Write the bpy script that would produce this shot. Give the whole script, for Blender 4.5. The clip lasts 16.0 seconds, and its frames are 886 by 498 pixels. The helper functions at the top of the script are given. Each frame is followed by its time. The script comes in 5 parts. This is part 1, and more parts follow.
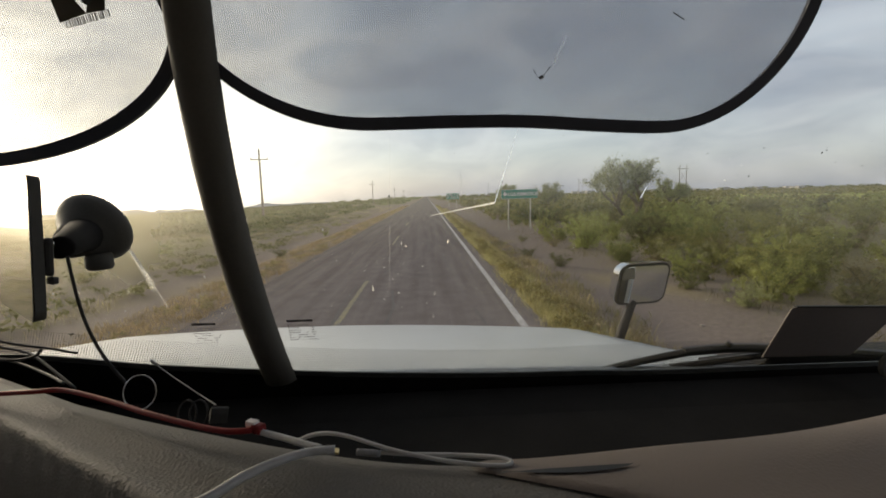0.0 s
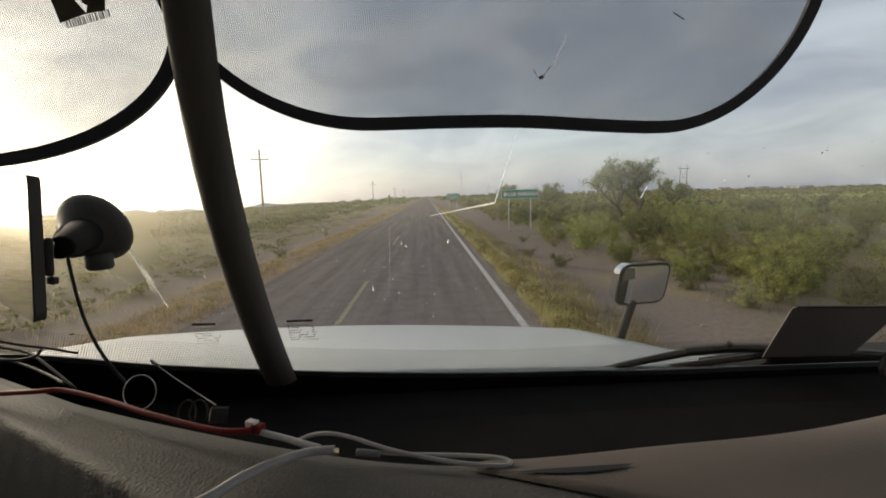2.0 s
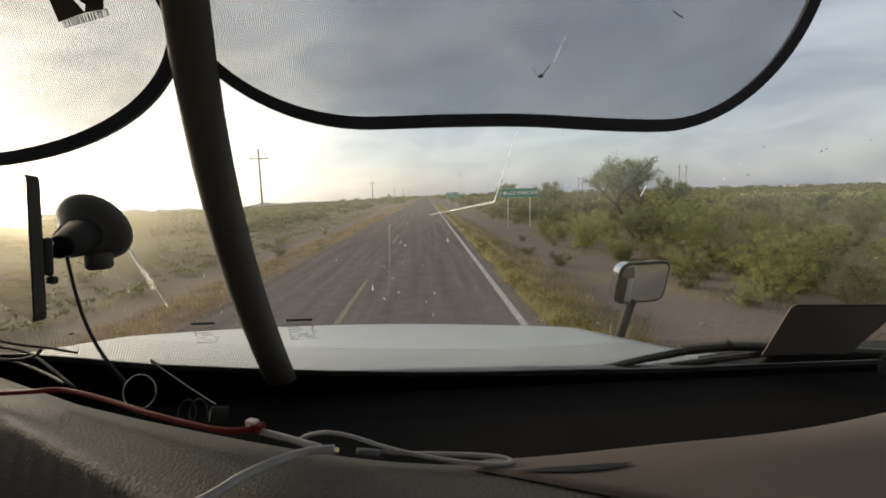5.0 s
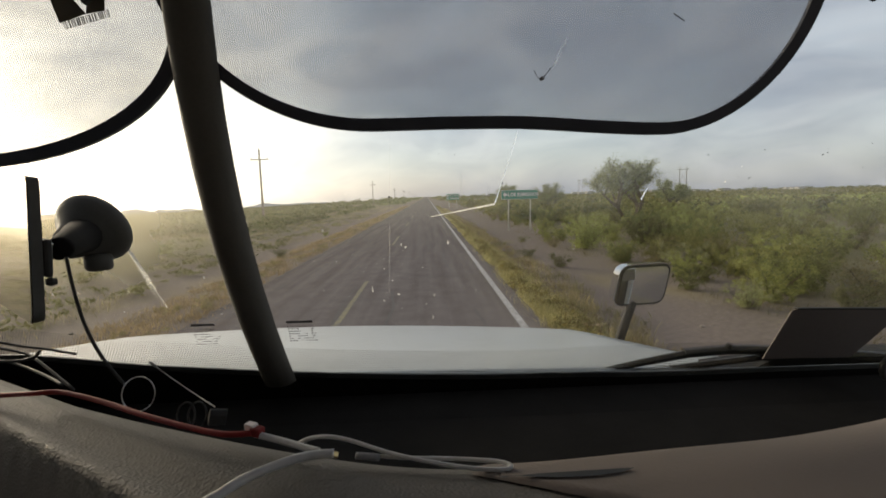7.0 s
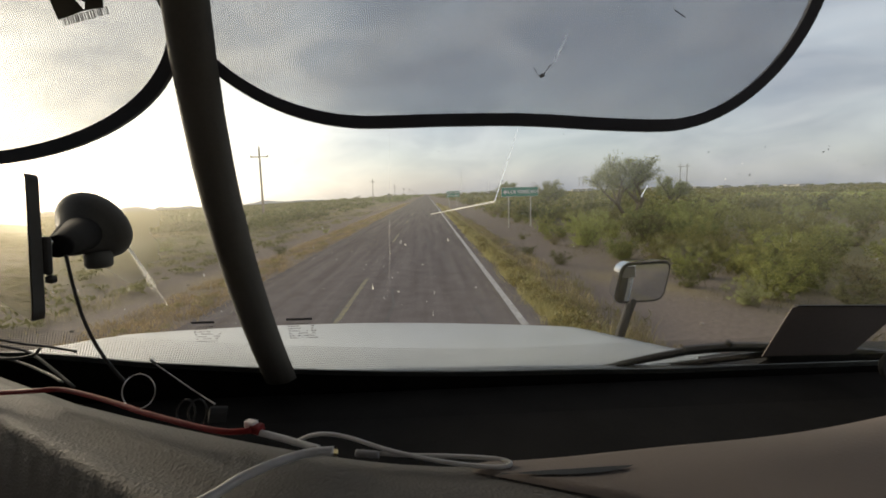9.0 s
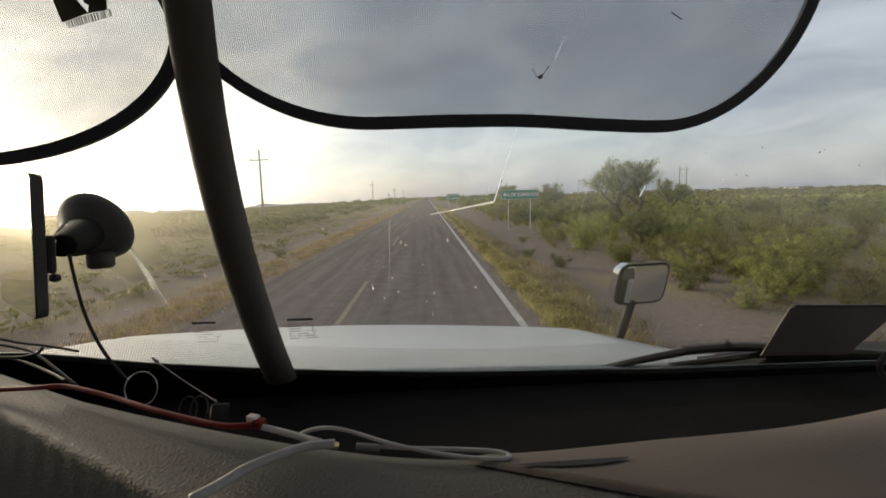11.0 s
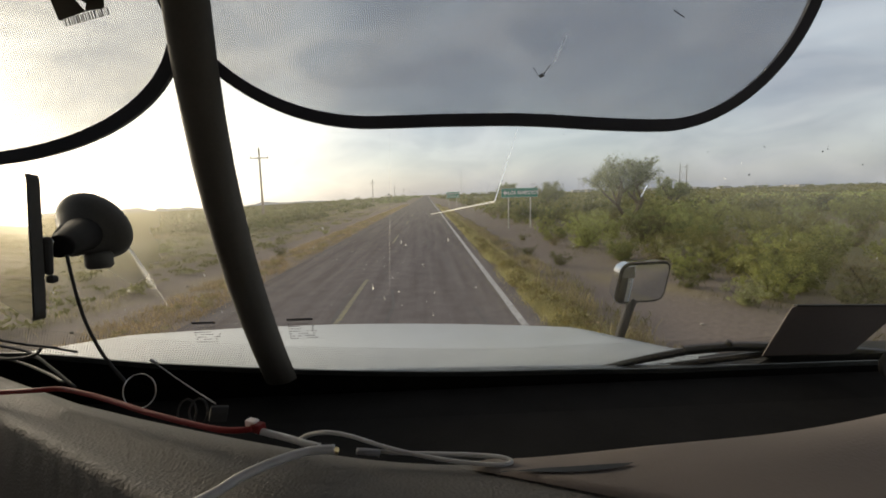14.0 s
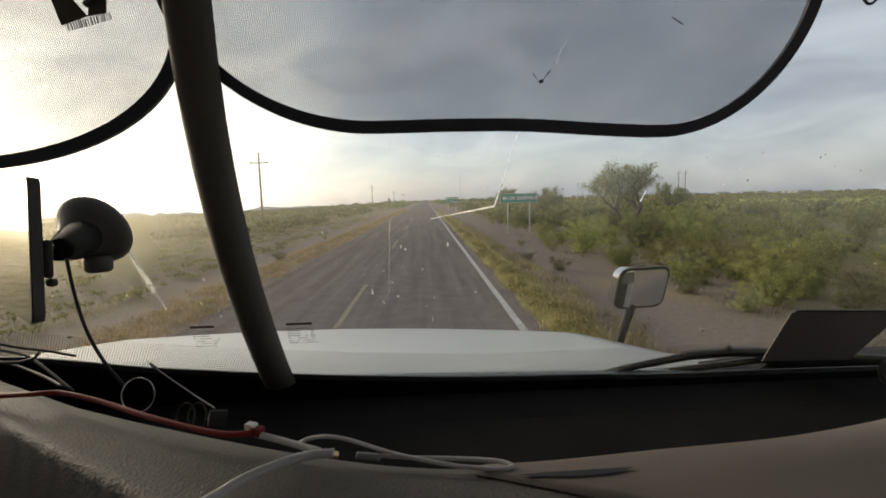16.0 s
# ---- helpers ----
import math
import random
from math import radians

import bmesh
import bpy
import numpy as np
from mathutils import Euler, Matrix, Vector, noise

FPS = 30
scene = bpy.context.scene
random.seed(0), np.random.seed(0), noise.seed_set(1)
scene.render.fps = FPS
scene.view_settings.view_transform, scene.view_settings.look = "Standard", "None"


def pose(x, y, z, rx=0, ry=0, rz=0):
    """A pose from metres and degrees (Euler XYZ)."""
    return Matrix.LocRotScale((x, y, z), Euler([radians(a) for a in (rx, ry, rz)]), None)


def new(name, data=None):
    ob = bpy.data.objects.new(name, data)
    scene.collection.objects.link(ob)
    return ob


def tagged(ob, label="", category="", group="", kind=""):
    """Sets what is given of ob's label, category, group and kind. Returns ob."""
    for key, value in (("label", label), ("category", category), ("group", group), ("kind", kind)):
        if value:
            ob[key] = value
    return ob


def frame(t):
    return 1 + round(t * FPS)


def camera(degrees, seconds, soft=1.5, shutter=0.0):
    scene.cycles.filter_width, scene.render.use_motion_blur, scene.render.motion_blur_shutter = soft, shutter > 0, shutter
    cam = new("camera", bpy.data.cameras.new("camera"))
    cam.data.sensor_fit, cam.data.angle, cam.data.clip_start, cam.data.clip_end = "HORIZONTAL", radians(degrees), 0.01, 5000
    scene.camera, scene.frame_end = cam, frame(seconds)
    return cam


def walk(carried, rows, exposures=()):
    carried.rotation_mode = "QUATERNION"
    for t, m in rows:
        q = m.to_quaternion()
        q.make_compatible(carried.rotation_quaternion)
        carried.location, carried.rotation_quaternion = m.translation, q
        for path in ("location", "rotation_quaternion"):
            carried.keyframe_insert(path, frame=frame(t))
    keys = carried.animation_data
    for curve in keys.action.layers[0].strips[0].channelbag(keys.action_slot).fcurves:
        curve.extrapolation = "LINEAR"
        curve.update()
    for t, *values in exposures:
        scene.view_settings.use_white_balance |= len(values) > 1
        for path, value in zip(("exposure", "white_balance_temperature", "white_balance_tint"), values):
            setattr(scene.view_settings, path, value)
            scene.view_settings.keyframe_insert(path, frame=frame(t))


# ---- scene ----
# ---- camera ----
EYE_Z = 2.45
cam = camera(90.0, 16.0, soft=1.8)
PATH = [
    (0.0, pose(0.0006, -0.0007, 2.4494, 83.16, 1.56, -2.09)),
    (0.5, pose(0.0008, -0.0004, 2.4488, 83.26, 1.58, -2.10)),
    (1.0, pose(0.0009, -0.0015, 2.4482, 83.37, 1.63, -2.08)),
    (1.5, pose(0.0008, -0.0004, 2.4493, 82.98, 1.58, -2.08)),
    (2.0, pose(0.0010, -0.0007, 2.4494, 83.17, 1.56, -2.05)),
    (2.5, pose(0.0008, -0.0008, 2.4492, 83.01, 1.60, -2.06)),
    (3.0, pose(0.0008, -0.0002, 2.4495, 82.83, 1.60, -2.08)),
    (3.5, pose(0.0006, -0.0004, 2.4491, 82.99, 1.58, -2.08)),
    (4.0, pose(0.0007, -0.0007, 2.4493, 83.15, 1.62, -2.10)),
    (6.5, pose(0.0008, 0.0000, 2.4499, 82.81, 1.60, -2.17)),
    (7.0, pose(0.0007, 0.0007, 2.4506, 83.21, 1.46, -2.08)),
    (7.5, pose(-0.0000, -0.0006, 2.4496, 83.58, 1.43, -2.13)),
    (8.0, pose(0.0000, 0.0000, 2.4500, 83.25, 1.50, -2.15)),
    (8.5, pose(-0.0002, 0.0015, 2.4508, 83.18, 1.35, -2.11)),
    (9.0, pose(0.0011, 0.0010, 2.4508, 82.86, 1.47, -2.06)),
    (11.5, pose(0.0012, -0.0045, 2.4468, 83.27, 1.54, -2.08)),
    (12.0, pose(0.0015, -0.0003, 2.4493, 83.25, 1.30, -1.94)),
    (12.5, pose(0.0012, -0.0008, 2.4484, 83.35, 1.29, -1.96)),
    (13.0, pose(0.0015, -0.0011, 2.4493, 83.14, 1.82, -2.13)),
    (13.5, pose(-0.0002, 0.0002, 2.4495, 83.14, 1.24, -2.02)),
    (14.0, pose(0.0007, -0.0000, 2.4495, 82.98, 1.55, -2.08)),
    (14.5, pose(0.0010, -0.0004, 2.4489, 82.94, 1.81, -2.14)),
    (15.0, pose(0.0009, -0.0008, 2.4492, 82.87, 1.82, -2.16)),
    (15.5, pose(0.0006, -0.0017, 2.4483, 83.21, 1.42, -2.18)),
    (16.0, pose(-0.0001, -0.0007, 2.4487, 83.64, 1.41, -2.17)),
]

walk(cam, PATH)

# ---- world, sun, exposure ----
SUN_AZ, SUN_EL = -52.0, 11.0          # degrees from the road's direction, and above the horizon
world = bpy.data.worlds.new("evening_sky")
scene.world = world
world.use_nodes = True
wn, wl = world.node_tree.nodes, world.node_tree.links
wn.clear()
w_out = wn.new("ShaderNodeOutputWorld")
w_bg = wn.new("ShaderNodeBackground")
w_sky = wn.new("ShaderNodeTexSky")
w_sky.sky_type = "NISHITA"
w_sky.sun_disc = False
w_sky.sun_elevation = radians(SUN_EL)
w_sky.sun_rotation = radians(SUN_AZ)
w_sky.air_density, w_sky.dust_density, w_sky.ozone_density = 1.0, 2.0, 1.5
w_tc = wn.new("ShaderNodeTexCoord")
w_map = wn.new("ShaderNodeMapping")
w_map.inputs["Scale"].default_value = (1.6, 1.6, 4.2)
w_map.inputs["Location"].default_value = (2.3, 0.4, 1.7)
w_noise = wn.new("ShaderNodeTexNoise")
w_noise.inputs["Scale"].default_value = 1.9
w_noise.inputs["Detail"].default_value = 7.0
w_noise.inputs["Roughness"].default_value = 0.55
w_noise.inputs["Distortion"].default_value = 0.6
w_ramp = wn.new("ShaderNodeMapRange")
w_ramp.inputs[1].default_value, w_ramp.inputs[2].default_value = 0.36, 0.66
w_ramp.inputs[3].default_value, w_ramp.inputs[4].default_value = 0.70, 0.95
w_cloud = wn.new("ShaderNodeMixRGB")          # thin cloud deck: grey folds and paler veils
w_cloud.inputs[1].default_value, w_cloud.inputs[2].default_value = (1.06, 1.13, 1.36, 1), (1.80, 1.80, 1.92, 1)
w_fold = wn.new("ShaderNodeTexNoise")
w_fold.inputs["Scale"].default_value, w_fold.inputs["Detail"].default_value, w_fold.inputs["Distortion"].default_value = 2.6, 6.0, 1.0
w_fr = wn.new("ShaderNodeMapRange")
w_fr.inputs[1].default_value, w_fr.inputs[2].default_value = 0.36, 0.66
w_mix = wn.new("ShaderNodeMixRGB")
wl.new(w_tc.outputs["Generated"], w_map.inputs["Vector"])
wl.new(w_map.outputs[0], w_noise.inputs["Vector"])
wl.new(w_noise.outputs[0], w_ramp.inputs[0])
wl.new(w_ramp.outputs[0], w_mix.inputs[0])
w_hsv = wn.new("ShaderNodeHueSaturation")      # haze pales the clear sky
w_hsv.inputs["Saturation"].default_value, w_hsv.inputs["Value"].default_value = 0.64, 1.0
wl.new(w_sky.outputs[0], w_hsv.inputs["Color"])
wl.new(w_hsv.outputs[0], w_mix.inputs[1])
wl.new(w_map.outputs[0], w_fold.inputs["Vector"])
wl.new(w_fold.outputs[0], w_fr.inputs[0])
wl.new(w_fr.outputs[0], w_cloud.inputs[0])
w_dot = wn.new("ShaderNodeVectorMath")         # the deck is lit from behind: bright and warm round the sun, slate grey away from it
w_dot.operation = "DOT_PRODUCT"
w_dot.inputs[1].default_value = (math.sin(radians(SUN_AZ)), math.cos(radians(SUN_AZ)), 0.12)
wl.new(w_tc.outputs["Generated"], w_dot.inputs[0])
w_near = wn.new("ShaderNodeMapRange")
w_near.interpolation_type = "SMOOTHSTEP"
w_near.inputs[1].default_value, w_near.inputs[2].default_value = 0.62, 1.0
wl.new(w_dot.outputs["Value"], w_near.inputs[0])
w_lit = wn.new("ShaderNodeMixRGB")
w_lit.inputs[1].default_value, w_lit.inputs[2].default_value = (0.78, 0.795, 0.83, 1), (2.85, 2.60, 2.08, 1)
wl.new(w_near.outputs[0], w_lit.inputs[0])
w_mul = wn.new("ShaderNodeMixRGB")
w_mul.blend_type = "MULTIPLY"
w_mul.inputs[0].default_value = 1.0
wl.new(w_cloud.outputs[0], w_mul.inputs[1])
wl.new(w_lit.outputs[0], w_mul.inputs[2])
wl.new(w_mul.outputs[0], w_mix.inputs[2])
wl.new(w_mix.outputs[0], w_bg.inputs[0])
w_bg.inputs[1].default_value = 0.145
wl.new(w_bg.outputs[0], w_out.inputs[0])

sun = new("sun", bpy.data.lights.new("sun", "SUN"))
sun.data.energy, sun.data.angle, sun.data.color = 1.10, radians(12.0), (1.0, 0.86, 0.66)
sun_way = Vector((math.sin(radians(SUN_AZ)) * math.cos(radians(SUN_EL)),
                  math.cos(radians(SUN_AZ)) * math.cos(radians(SUN_EL)), math.sin(radians(SUN_EL))))
sun.matrix_world = Matrix.Translation((-40, 40, 30)) @ sun_way.to_track_quat("Z", "Y").to_matrix().to_4x4()
scene.view_settings.exposure = 1.42


# ---- materials ----
def nodes_of(name):
    m = bpy.data.materials.new(name)
    m.use_nodes = True
    nt = m.node_tree
    return m, nt.nodes, nt.links, nt.nodes["Principled BSDF"], nt.nodes["Material Output"]


def mat(name, a, b=None, rough=0.6, scale=8.0, fine=60.0, bump=0.0, metal=0.0, vary=0.0, spec=0.5, island=False, bump_dist=0.01):
    """Two colours mixed by noise at two scales, with fine relief."""
    m, n, l, bs, out = nodes_of(name)
    b = b or tuple(c * 0.75 for c in a)
    tc = n.new("ShaderNodeTexCoord")
    n1 = n.new("ShaderNodeTexNoise")
    n1.inputs["Scale"].default_value, n1.inputs["Detail"].default_value = scale, 4
    n2 = n.new("ShaderNodeTexNoise")
    n2.inputs["Scale"].default_value, n2.inputs["Detail"].default_value = fine, 3
    l.new(tc.outputs["Object"], n1.inputs["Vector"])
    l.new(tc.outputs["Object"], n2.inputs["Vector"])
    add = n.new("ShaderNodeMath")
    add.operation = "MULTIPLY_ADD"
    add.inputs[1].default_value = 0.45
    l.new(n2.outputs[0], add.inputs[0])
    l.new(n1.outputs[0], add.inputs[2])
    fac = n.new("ShaderNodeMapRange")
    fac.inputs[1].default_value, fac.inputs[2].default_value = 0.5, 0.95
    l.new(add.outputs[0], fac.inputs[0])
    mix = n.new("ShaderNodeMixRGB")
    mix.inputs[1].default_value, mix.inputs[2].default_value = (*a, 1), (*b, 1)
    l.new(fac.outputs[0], mix.inputs[0])
    colour = mix.outputs[0]
    if vary:
        hs = n.new("ShaderNodeHueSaturation")
        src = n.new("ShaderNodeNewGeometry").outputs["Random Per Island"] if island else n.new("ShaderNodeObjectInfo").outputs["Random"]
        mr = n.new("ShaderNodeMapRange")
        mr.inputs[3].default_value, mr.inputs[4].default_value = 1 - vary, 1 + vary
        l.new(src, mr.inputs[0])
        l.new(mr.outputs[0], hs.inputs["Value"])
        l.new(colour, hs.inputs["Color"])
        colour = hs.outputs[0]
    l.new(colour, bs.inputs["Base Color"])
    bs.inputs["Roughness"].default_value = rough
    bs.inputs["Metallic"].default_value = metal
    bs.inputs["Specular IOR Level"].default_value = spec
    if bump:
        bp = n.new("ShaderNodeBump")
        bp.inputs["Strength"].default_value, bp.inputs["Distance"].default_value = bump, bump_dist
        l.new(add.outputs[0], bp.inputs["Height"])
        l.new(bp.outputs[0], bs.inputs["Normal"])
    return m


def leaf_mat(name, a, b, trans=0.38, patch=2.2, low=0.65, top=1.40):
    """Leaves: colour by leaf and by plant, with light coming through."""
    m, n, l, bs, out = nodes_of(name)
    geo = n.new("ShaderNodeNewGeometry")
    obj = n.new("ShaderNodeObjectInfo")
    mix = n.new("ShaderNodeMixRGB")
    mix.inputs[1].default_value, mix.inputs[2].default_value = (*a, 1), (*b, 1)
    l.new(geo.outputs["Random Per Island"], mix.inputs[0])
    hs = n.new("ShaderNodeHueSaturation")
    tc = n.new("ShaderNodeTexCoord")
    ns = n.new("ShaderNodeTexNoise")              # young and old growth in patches
    ns.inputs["Scale"].default_value, ns.inputs["Detail"].default_value = patch, 3
    l.new(tc.outputs["Object"], ns.inputs["Vector"])
    mr = n.new("ShaderNodeMapRange")
    mr.inputs[3].default_value, mr.inputs[4].default_value = 0.75, 1.45
    l.new(obj.outputs["Random"], mr.inputs[0])
    m2 = n.new("ShaderNodeMapRange")
    m2.inputs[1].default_value, m2.inputs[2].default_value = 0.3, 0.7
    m2.inputs[3].default_value, m2.inputs[4].default_value = low, top
    l.new(ns.outputs[0], m2.inputs[0])
    mv = n.new("ShaderNodeMath")
    mv.operation = "MULTIPLY"
    l.new(mr.outputs[0], mv.inputs[0])
    l.new(m2.outputs[0], mv.inputs[1])
    l.new(mv.outputs[0], hs.inputs["Value"])
    mh = n.new("ShaderNodeMapRange")
    mh.inputs[3].default_value, mh.inputs[4].default_value = 0.485, 0.52
    l.new(obj.outputs["Random"], mh.inputs[0])
    l.new(mh.outputs[0], hs.inputs["Hue"])
    l.new(mix.outputs[0], hs.inputs["Color"])
    l.new(hs.outputs[0], bs.inputs["Base Color"])
    bs.inputs["Roughness"].default_value = 0.6
    tr = n.new("ShaderNodeBsdfTranslucent")
    l.new(hs.outputs[0], tr.inputs["Color"])
    ms = n.new("ShaderNodeMixShader")
    ms.inputs[0].default_value = trans
    l.new(bs.outputs[0], ms.inputs[1])
    l.new(tr.outputs[0], ms.inputs[2])
    l.new(ms.outputs[0], out.inputs[0])
    return m


def glass_mat(name, low, top):
    """Clear laminated glass with a thin film of road dust that scatters light forward."""
    m, n, l, bs, out = nodes_of(name)
    tr = n.new("ShaderNodeBsdfTransparent")
    tr.inputs[0].default_value = (0.95, 0.97, 0.95, 1)
    hz = n.new("ShaderNodeBsdfRefraction")
    hz.inputs["IOR"].default_value, hz.inputs["Roughness"].default_value = 1.12, 0.60
    hz.inputs["Color"].default_value = (1.0, 0.95, 0.74, 1)
    tc = n.new("ShaderNodeTexCoord")
    ns = n.new("ShaderNodeTexNoise")
    ns.inputs["Scale"].default_value, ns.inputs["Detail"].default_value = 5.0, 6
    l.new(tc.outputs["Object"], ns.inputs["Vector"])
    mr = n.new("ShaderNodeMapRange")
    mr.inputs[1].default_value, mr.inputs[2].default_value = 0.3, 0.75
    mr.inputs[3].default_value, mr.inputs[4].default_value = low, top
    l.new(ns.outputs[0], mr.inputs[0])
    m1 = n.new("ShaderNodeMixShader")
    l.new(mr.outputs[0], m1.inputs[0])
    l.new(tr.outputs[0], m1.inputs[1])
    l.new(hz.outputs[0], m1.inputs[2])
    l.new(m1.outputs[0], out.inputs[0])
    return m


def mesh_fabric():
    """Woven screen: dark threads with open cells between them."""
    m, n, l, bs, out = nodes_of("shade_mesh")
    tc = n.new("ShaderNodeTexCoord")
    sep = n.new("ShaderNodeSeparateXYZ")
    l.new(tc.outputs["Object"], sep.inputs[0])
    waves = []
    for axis, pitch in (("X", 0.0026), ("Z", 0.0034)):
        mu = n.new("ShaderNodeMath")
        mu.operation, mu.inputs[1].default_value = "MULTIPLY", 2 * math.pi / pitch
        l.new(sep.outputs[axis], mu.inputs[0])
        sn = n.new("ShaderNodeMath")
        sn.operation = "SINE"
        l.new(mu.outputs[0], sn.inputs[0])
        waves.append(sn)
    weft = n.new("ShaderNodeMath")                 # cross threads are thinner
    weft.operation, weft.inputs[1].default_value = "SUBTRACT", 0.95
    l.new(waves[1].outputs[0], weft.inputs[0])
    mx = n.new("ShaderNodeMath")
    mx.operation = "MAXIMUM"
    l.new(waves[0].outputs[0], mx.inputs[0])
    l.new(weft.outputs[0], mx.inputs[1])
    mr = n.new("ShaderNodeMapRange")
    mr.inputs[1].default_value, mr.inputs[2].default_value = 0.10, 0.55
    mr.inputs[3].default_value, mr.inputs[4].default_value = 0.340, 0.485
    l.new(mx.outputs[0], mr.inputs[0])
    df = n.new("ShaderNodeBsdfDiffuse")
    df.inputs[0].default_value = (0.085, 0.10, 0.135, 1)
    tl = n.new("ShaderNodeBsdfTranslucent")
    tl.inputs[0].default_value = (0.13, 0.16, 0.22, 1)
    th = n.new("ShaderNodeMixShader")
    l.new(df.outputs[0], th.inputs[1])
    l.new(tl.outputs[0], th.inputs[2])
    tr = n.new("ShaderNodeBsdfTransparent")
    ms = n.new("ShaderNodeMixShader")
    l.new(mr.outputs[0], ms.inputs[0])
    l.new(tr.outputs[0], ms.inputs[1])
    l.new(th.outputs[0], ms.inputs[2])
    l.new(ms.outputs[0], out.inputs[0])
    return m


M_GLASS = glass_mat("windscreen_glass", 0.13, 0.24)
M_GLASS_L = glass_mat("dusty_windscreen_glass", 0.17, 0.29)
M_MESH = mesh_fabric()
M_FRIT = mat("frit_black", (0.018, 0.018, 0.018), (0.026, 0.026, 0.026), rough=0.6, scale=20, fine=200, spec=0.2)
M_BLACK = mat("black_plastic", (0.026, 0.025, 0.023), (0.040, 0.037, 0.033), rough=0.7, spec=0.3, scale=12, fine=300, bump=0.15, bump_dist=0.001)
M_POST = mat("post_trim", (0.078, 0.070, 0.057), (0.100, 0.090, 0.074), rough=0.7, spec=0.3, scale=9, fine=250, bump=0.2, bump_dist=0.001)
M_GREY = mat("dark_grey_plastic", (0.065, 0.062, 0.054), (0.085, 0.080, 0.070), rough=0.65, spec=0.3, scale=14, fine=300, bump=0.15, bump_dist=0.001)
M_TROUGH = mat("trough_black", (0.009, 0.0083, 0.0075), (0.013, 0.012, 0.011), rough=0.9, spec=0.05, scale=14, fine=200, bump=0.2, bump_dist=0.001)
M_PIPING = mat("piping_black", (0.030, 0.032, 0.042), (0.042, 0.045, 0.056), rough=0.7, scale=20, fine=500, bump=0.3, bump_dist=0.001)
M_SEAL = mat("seal_grey", (0.070, 0.074, 0.068), (0.045, 0.048, 0.045), rough=0.5, scale=25, fine=160)
M_RUBBER = mat("rubber", (0.035, 0.034, 0.033), (0.050, 0.049, 0.047), rough=0.7, scale=10, fine=120)
M_PAINT = mat("white_paint", (0.50, 0.525, 0.53), (0.43, 0.45, 0.45), rough=0.3, scale=3, fine=40, spec=0.5)
M_CABWALL = mat("cab_trim_grey", (0.48, 0.45, 0.41), (0.40, 0.37, 0.34), rough=0.8, scale=6, fine=90)
M_CHROME = mat("chrome", (0.75, 0.75, 0.75), (0.6, 0.6, 0.6), rough=0.12, metal=1.0, scale=8, fine=60)
M_MIRROR = mat("mirror_glass", (0.85, 0.87, 0.88), (0.80, 0.82, 0.84), rough=0.02, metal=1.0, scale=4, fine=20)
M_WHITECABLE = mat("white_cable", (0.52, 0.51, 0.49), (0.40, 0.39, 0.37), rough=0.45, scale=30, fine=200)
M_REDCABLE = mat("red_cable", (0.22, 0.020, 0.018), (0.16, 0.016, 0.016), rough=0.65, spec=0.2, scale=30, fine=200)
M_CLEAR = mat("pale_plastic", (0.75, 0.68, 0.66), (0.65, 0.58, 0.56), rough=0.3, scale=40, fine=200)
M_BRASS = mat("brass_glint", (0.75, 0.58, 0.28), (0.6, 0.45, 0.2), rough=0.3, metal=1.0, scale=30, fine=100)
M_PLUG = mat("grey_plug", (0.26, 0.26, 0.27), (0.20, 0.20, 0.21), rough=0.5, scale=30, fine=200)
M_STEEL = mat("steel_wire", (0.55, 0.54, 0.52), (0.4, 0.39, 0.38), rough=0.3, metal=1.0, scale=30, fine=100)
M_SCREEN = mat("tablet_screen", (0.015, 0.015, 0.017), (0.020, 0.020, 0.022), rough=0.045, scale=5, fine=40, spec=1.0)
M_TEAR = mat("insect_remains", (0.05, 0.045, 0.04), (0.03, 0.03, 0.03), rough=0.8, scale=80, fine=300)
# black print lifted to brown: the glare veil is put into its colour
M_LABEL = mat("veiled_label_print", (0.105, 0.090, 0.064), (0.085, 0.074, 0.054), rough=0.8, scale=60, fine=300)
M_WIPER = mat("wiper_black", (0.012, 0.012, 0.012), (0.020, 0.020, 0.019), rough=0.4, scale=12, fine=200)
M_ETCH = mat("etched_marking", (0.16, 0.15, 0.14), (0.24, 0.23, 0.22), rough=0.7, scale=80, fine=300)
M_CARD = mat("dark_card", (0.100, 0.084, 0.074), (0.122, 0.104, 0.092), rough=0.75, scale=6, fine=150, bump=0.1, bump_dist=0.001)


def lit_flake(name, colour, clear):
    """Broken or dirty glass that catches the light behind it."""
    m, n, l, bs, out = nodes_of(name)
    tl = n.new("ShaderNodeBsdfTranslucent")
    tl.inputs[0].default_value = (*colour, 1)
    tr = n.new("ShaderNodeBsdfTransparent")
    tc = n.new("ShaderNodeTexCoord")
    ns = n.new("ShaderNodeTexNoise")
    ns.inputs["Scale"].default_value = 180.0
    l.new(tc.outputs["Object"], ns.inputs["Vector"])
    mr = n.new("ShaderNodeMapRange")
    mr.inputs[1].default_value, mr.inputs[2].default_value = 0.3, 0.7
    mr.inputs[3].default_value, mr.inputs[4].default_value = 1 - clear, max(0.0, 0.75 - clear)
    l.new(ns.outputs[0], mr.inputs[0])
    ms = n.new("ShaderNodeMixShader")
    l.new(mr.outputs[0], ms.inputs[0])
    l.new(tr.outputs[0], ms.inputs[1])
    l.new(tl.outputs[0], ms.inputs[2])
    l.new(ms.outputs[0], out.inputs[0])
    return m


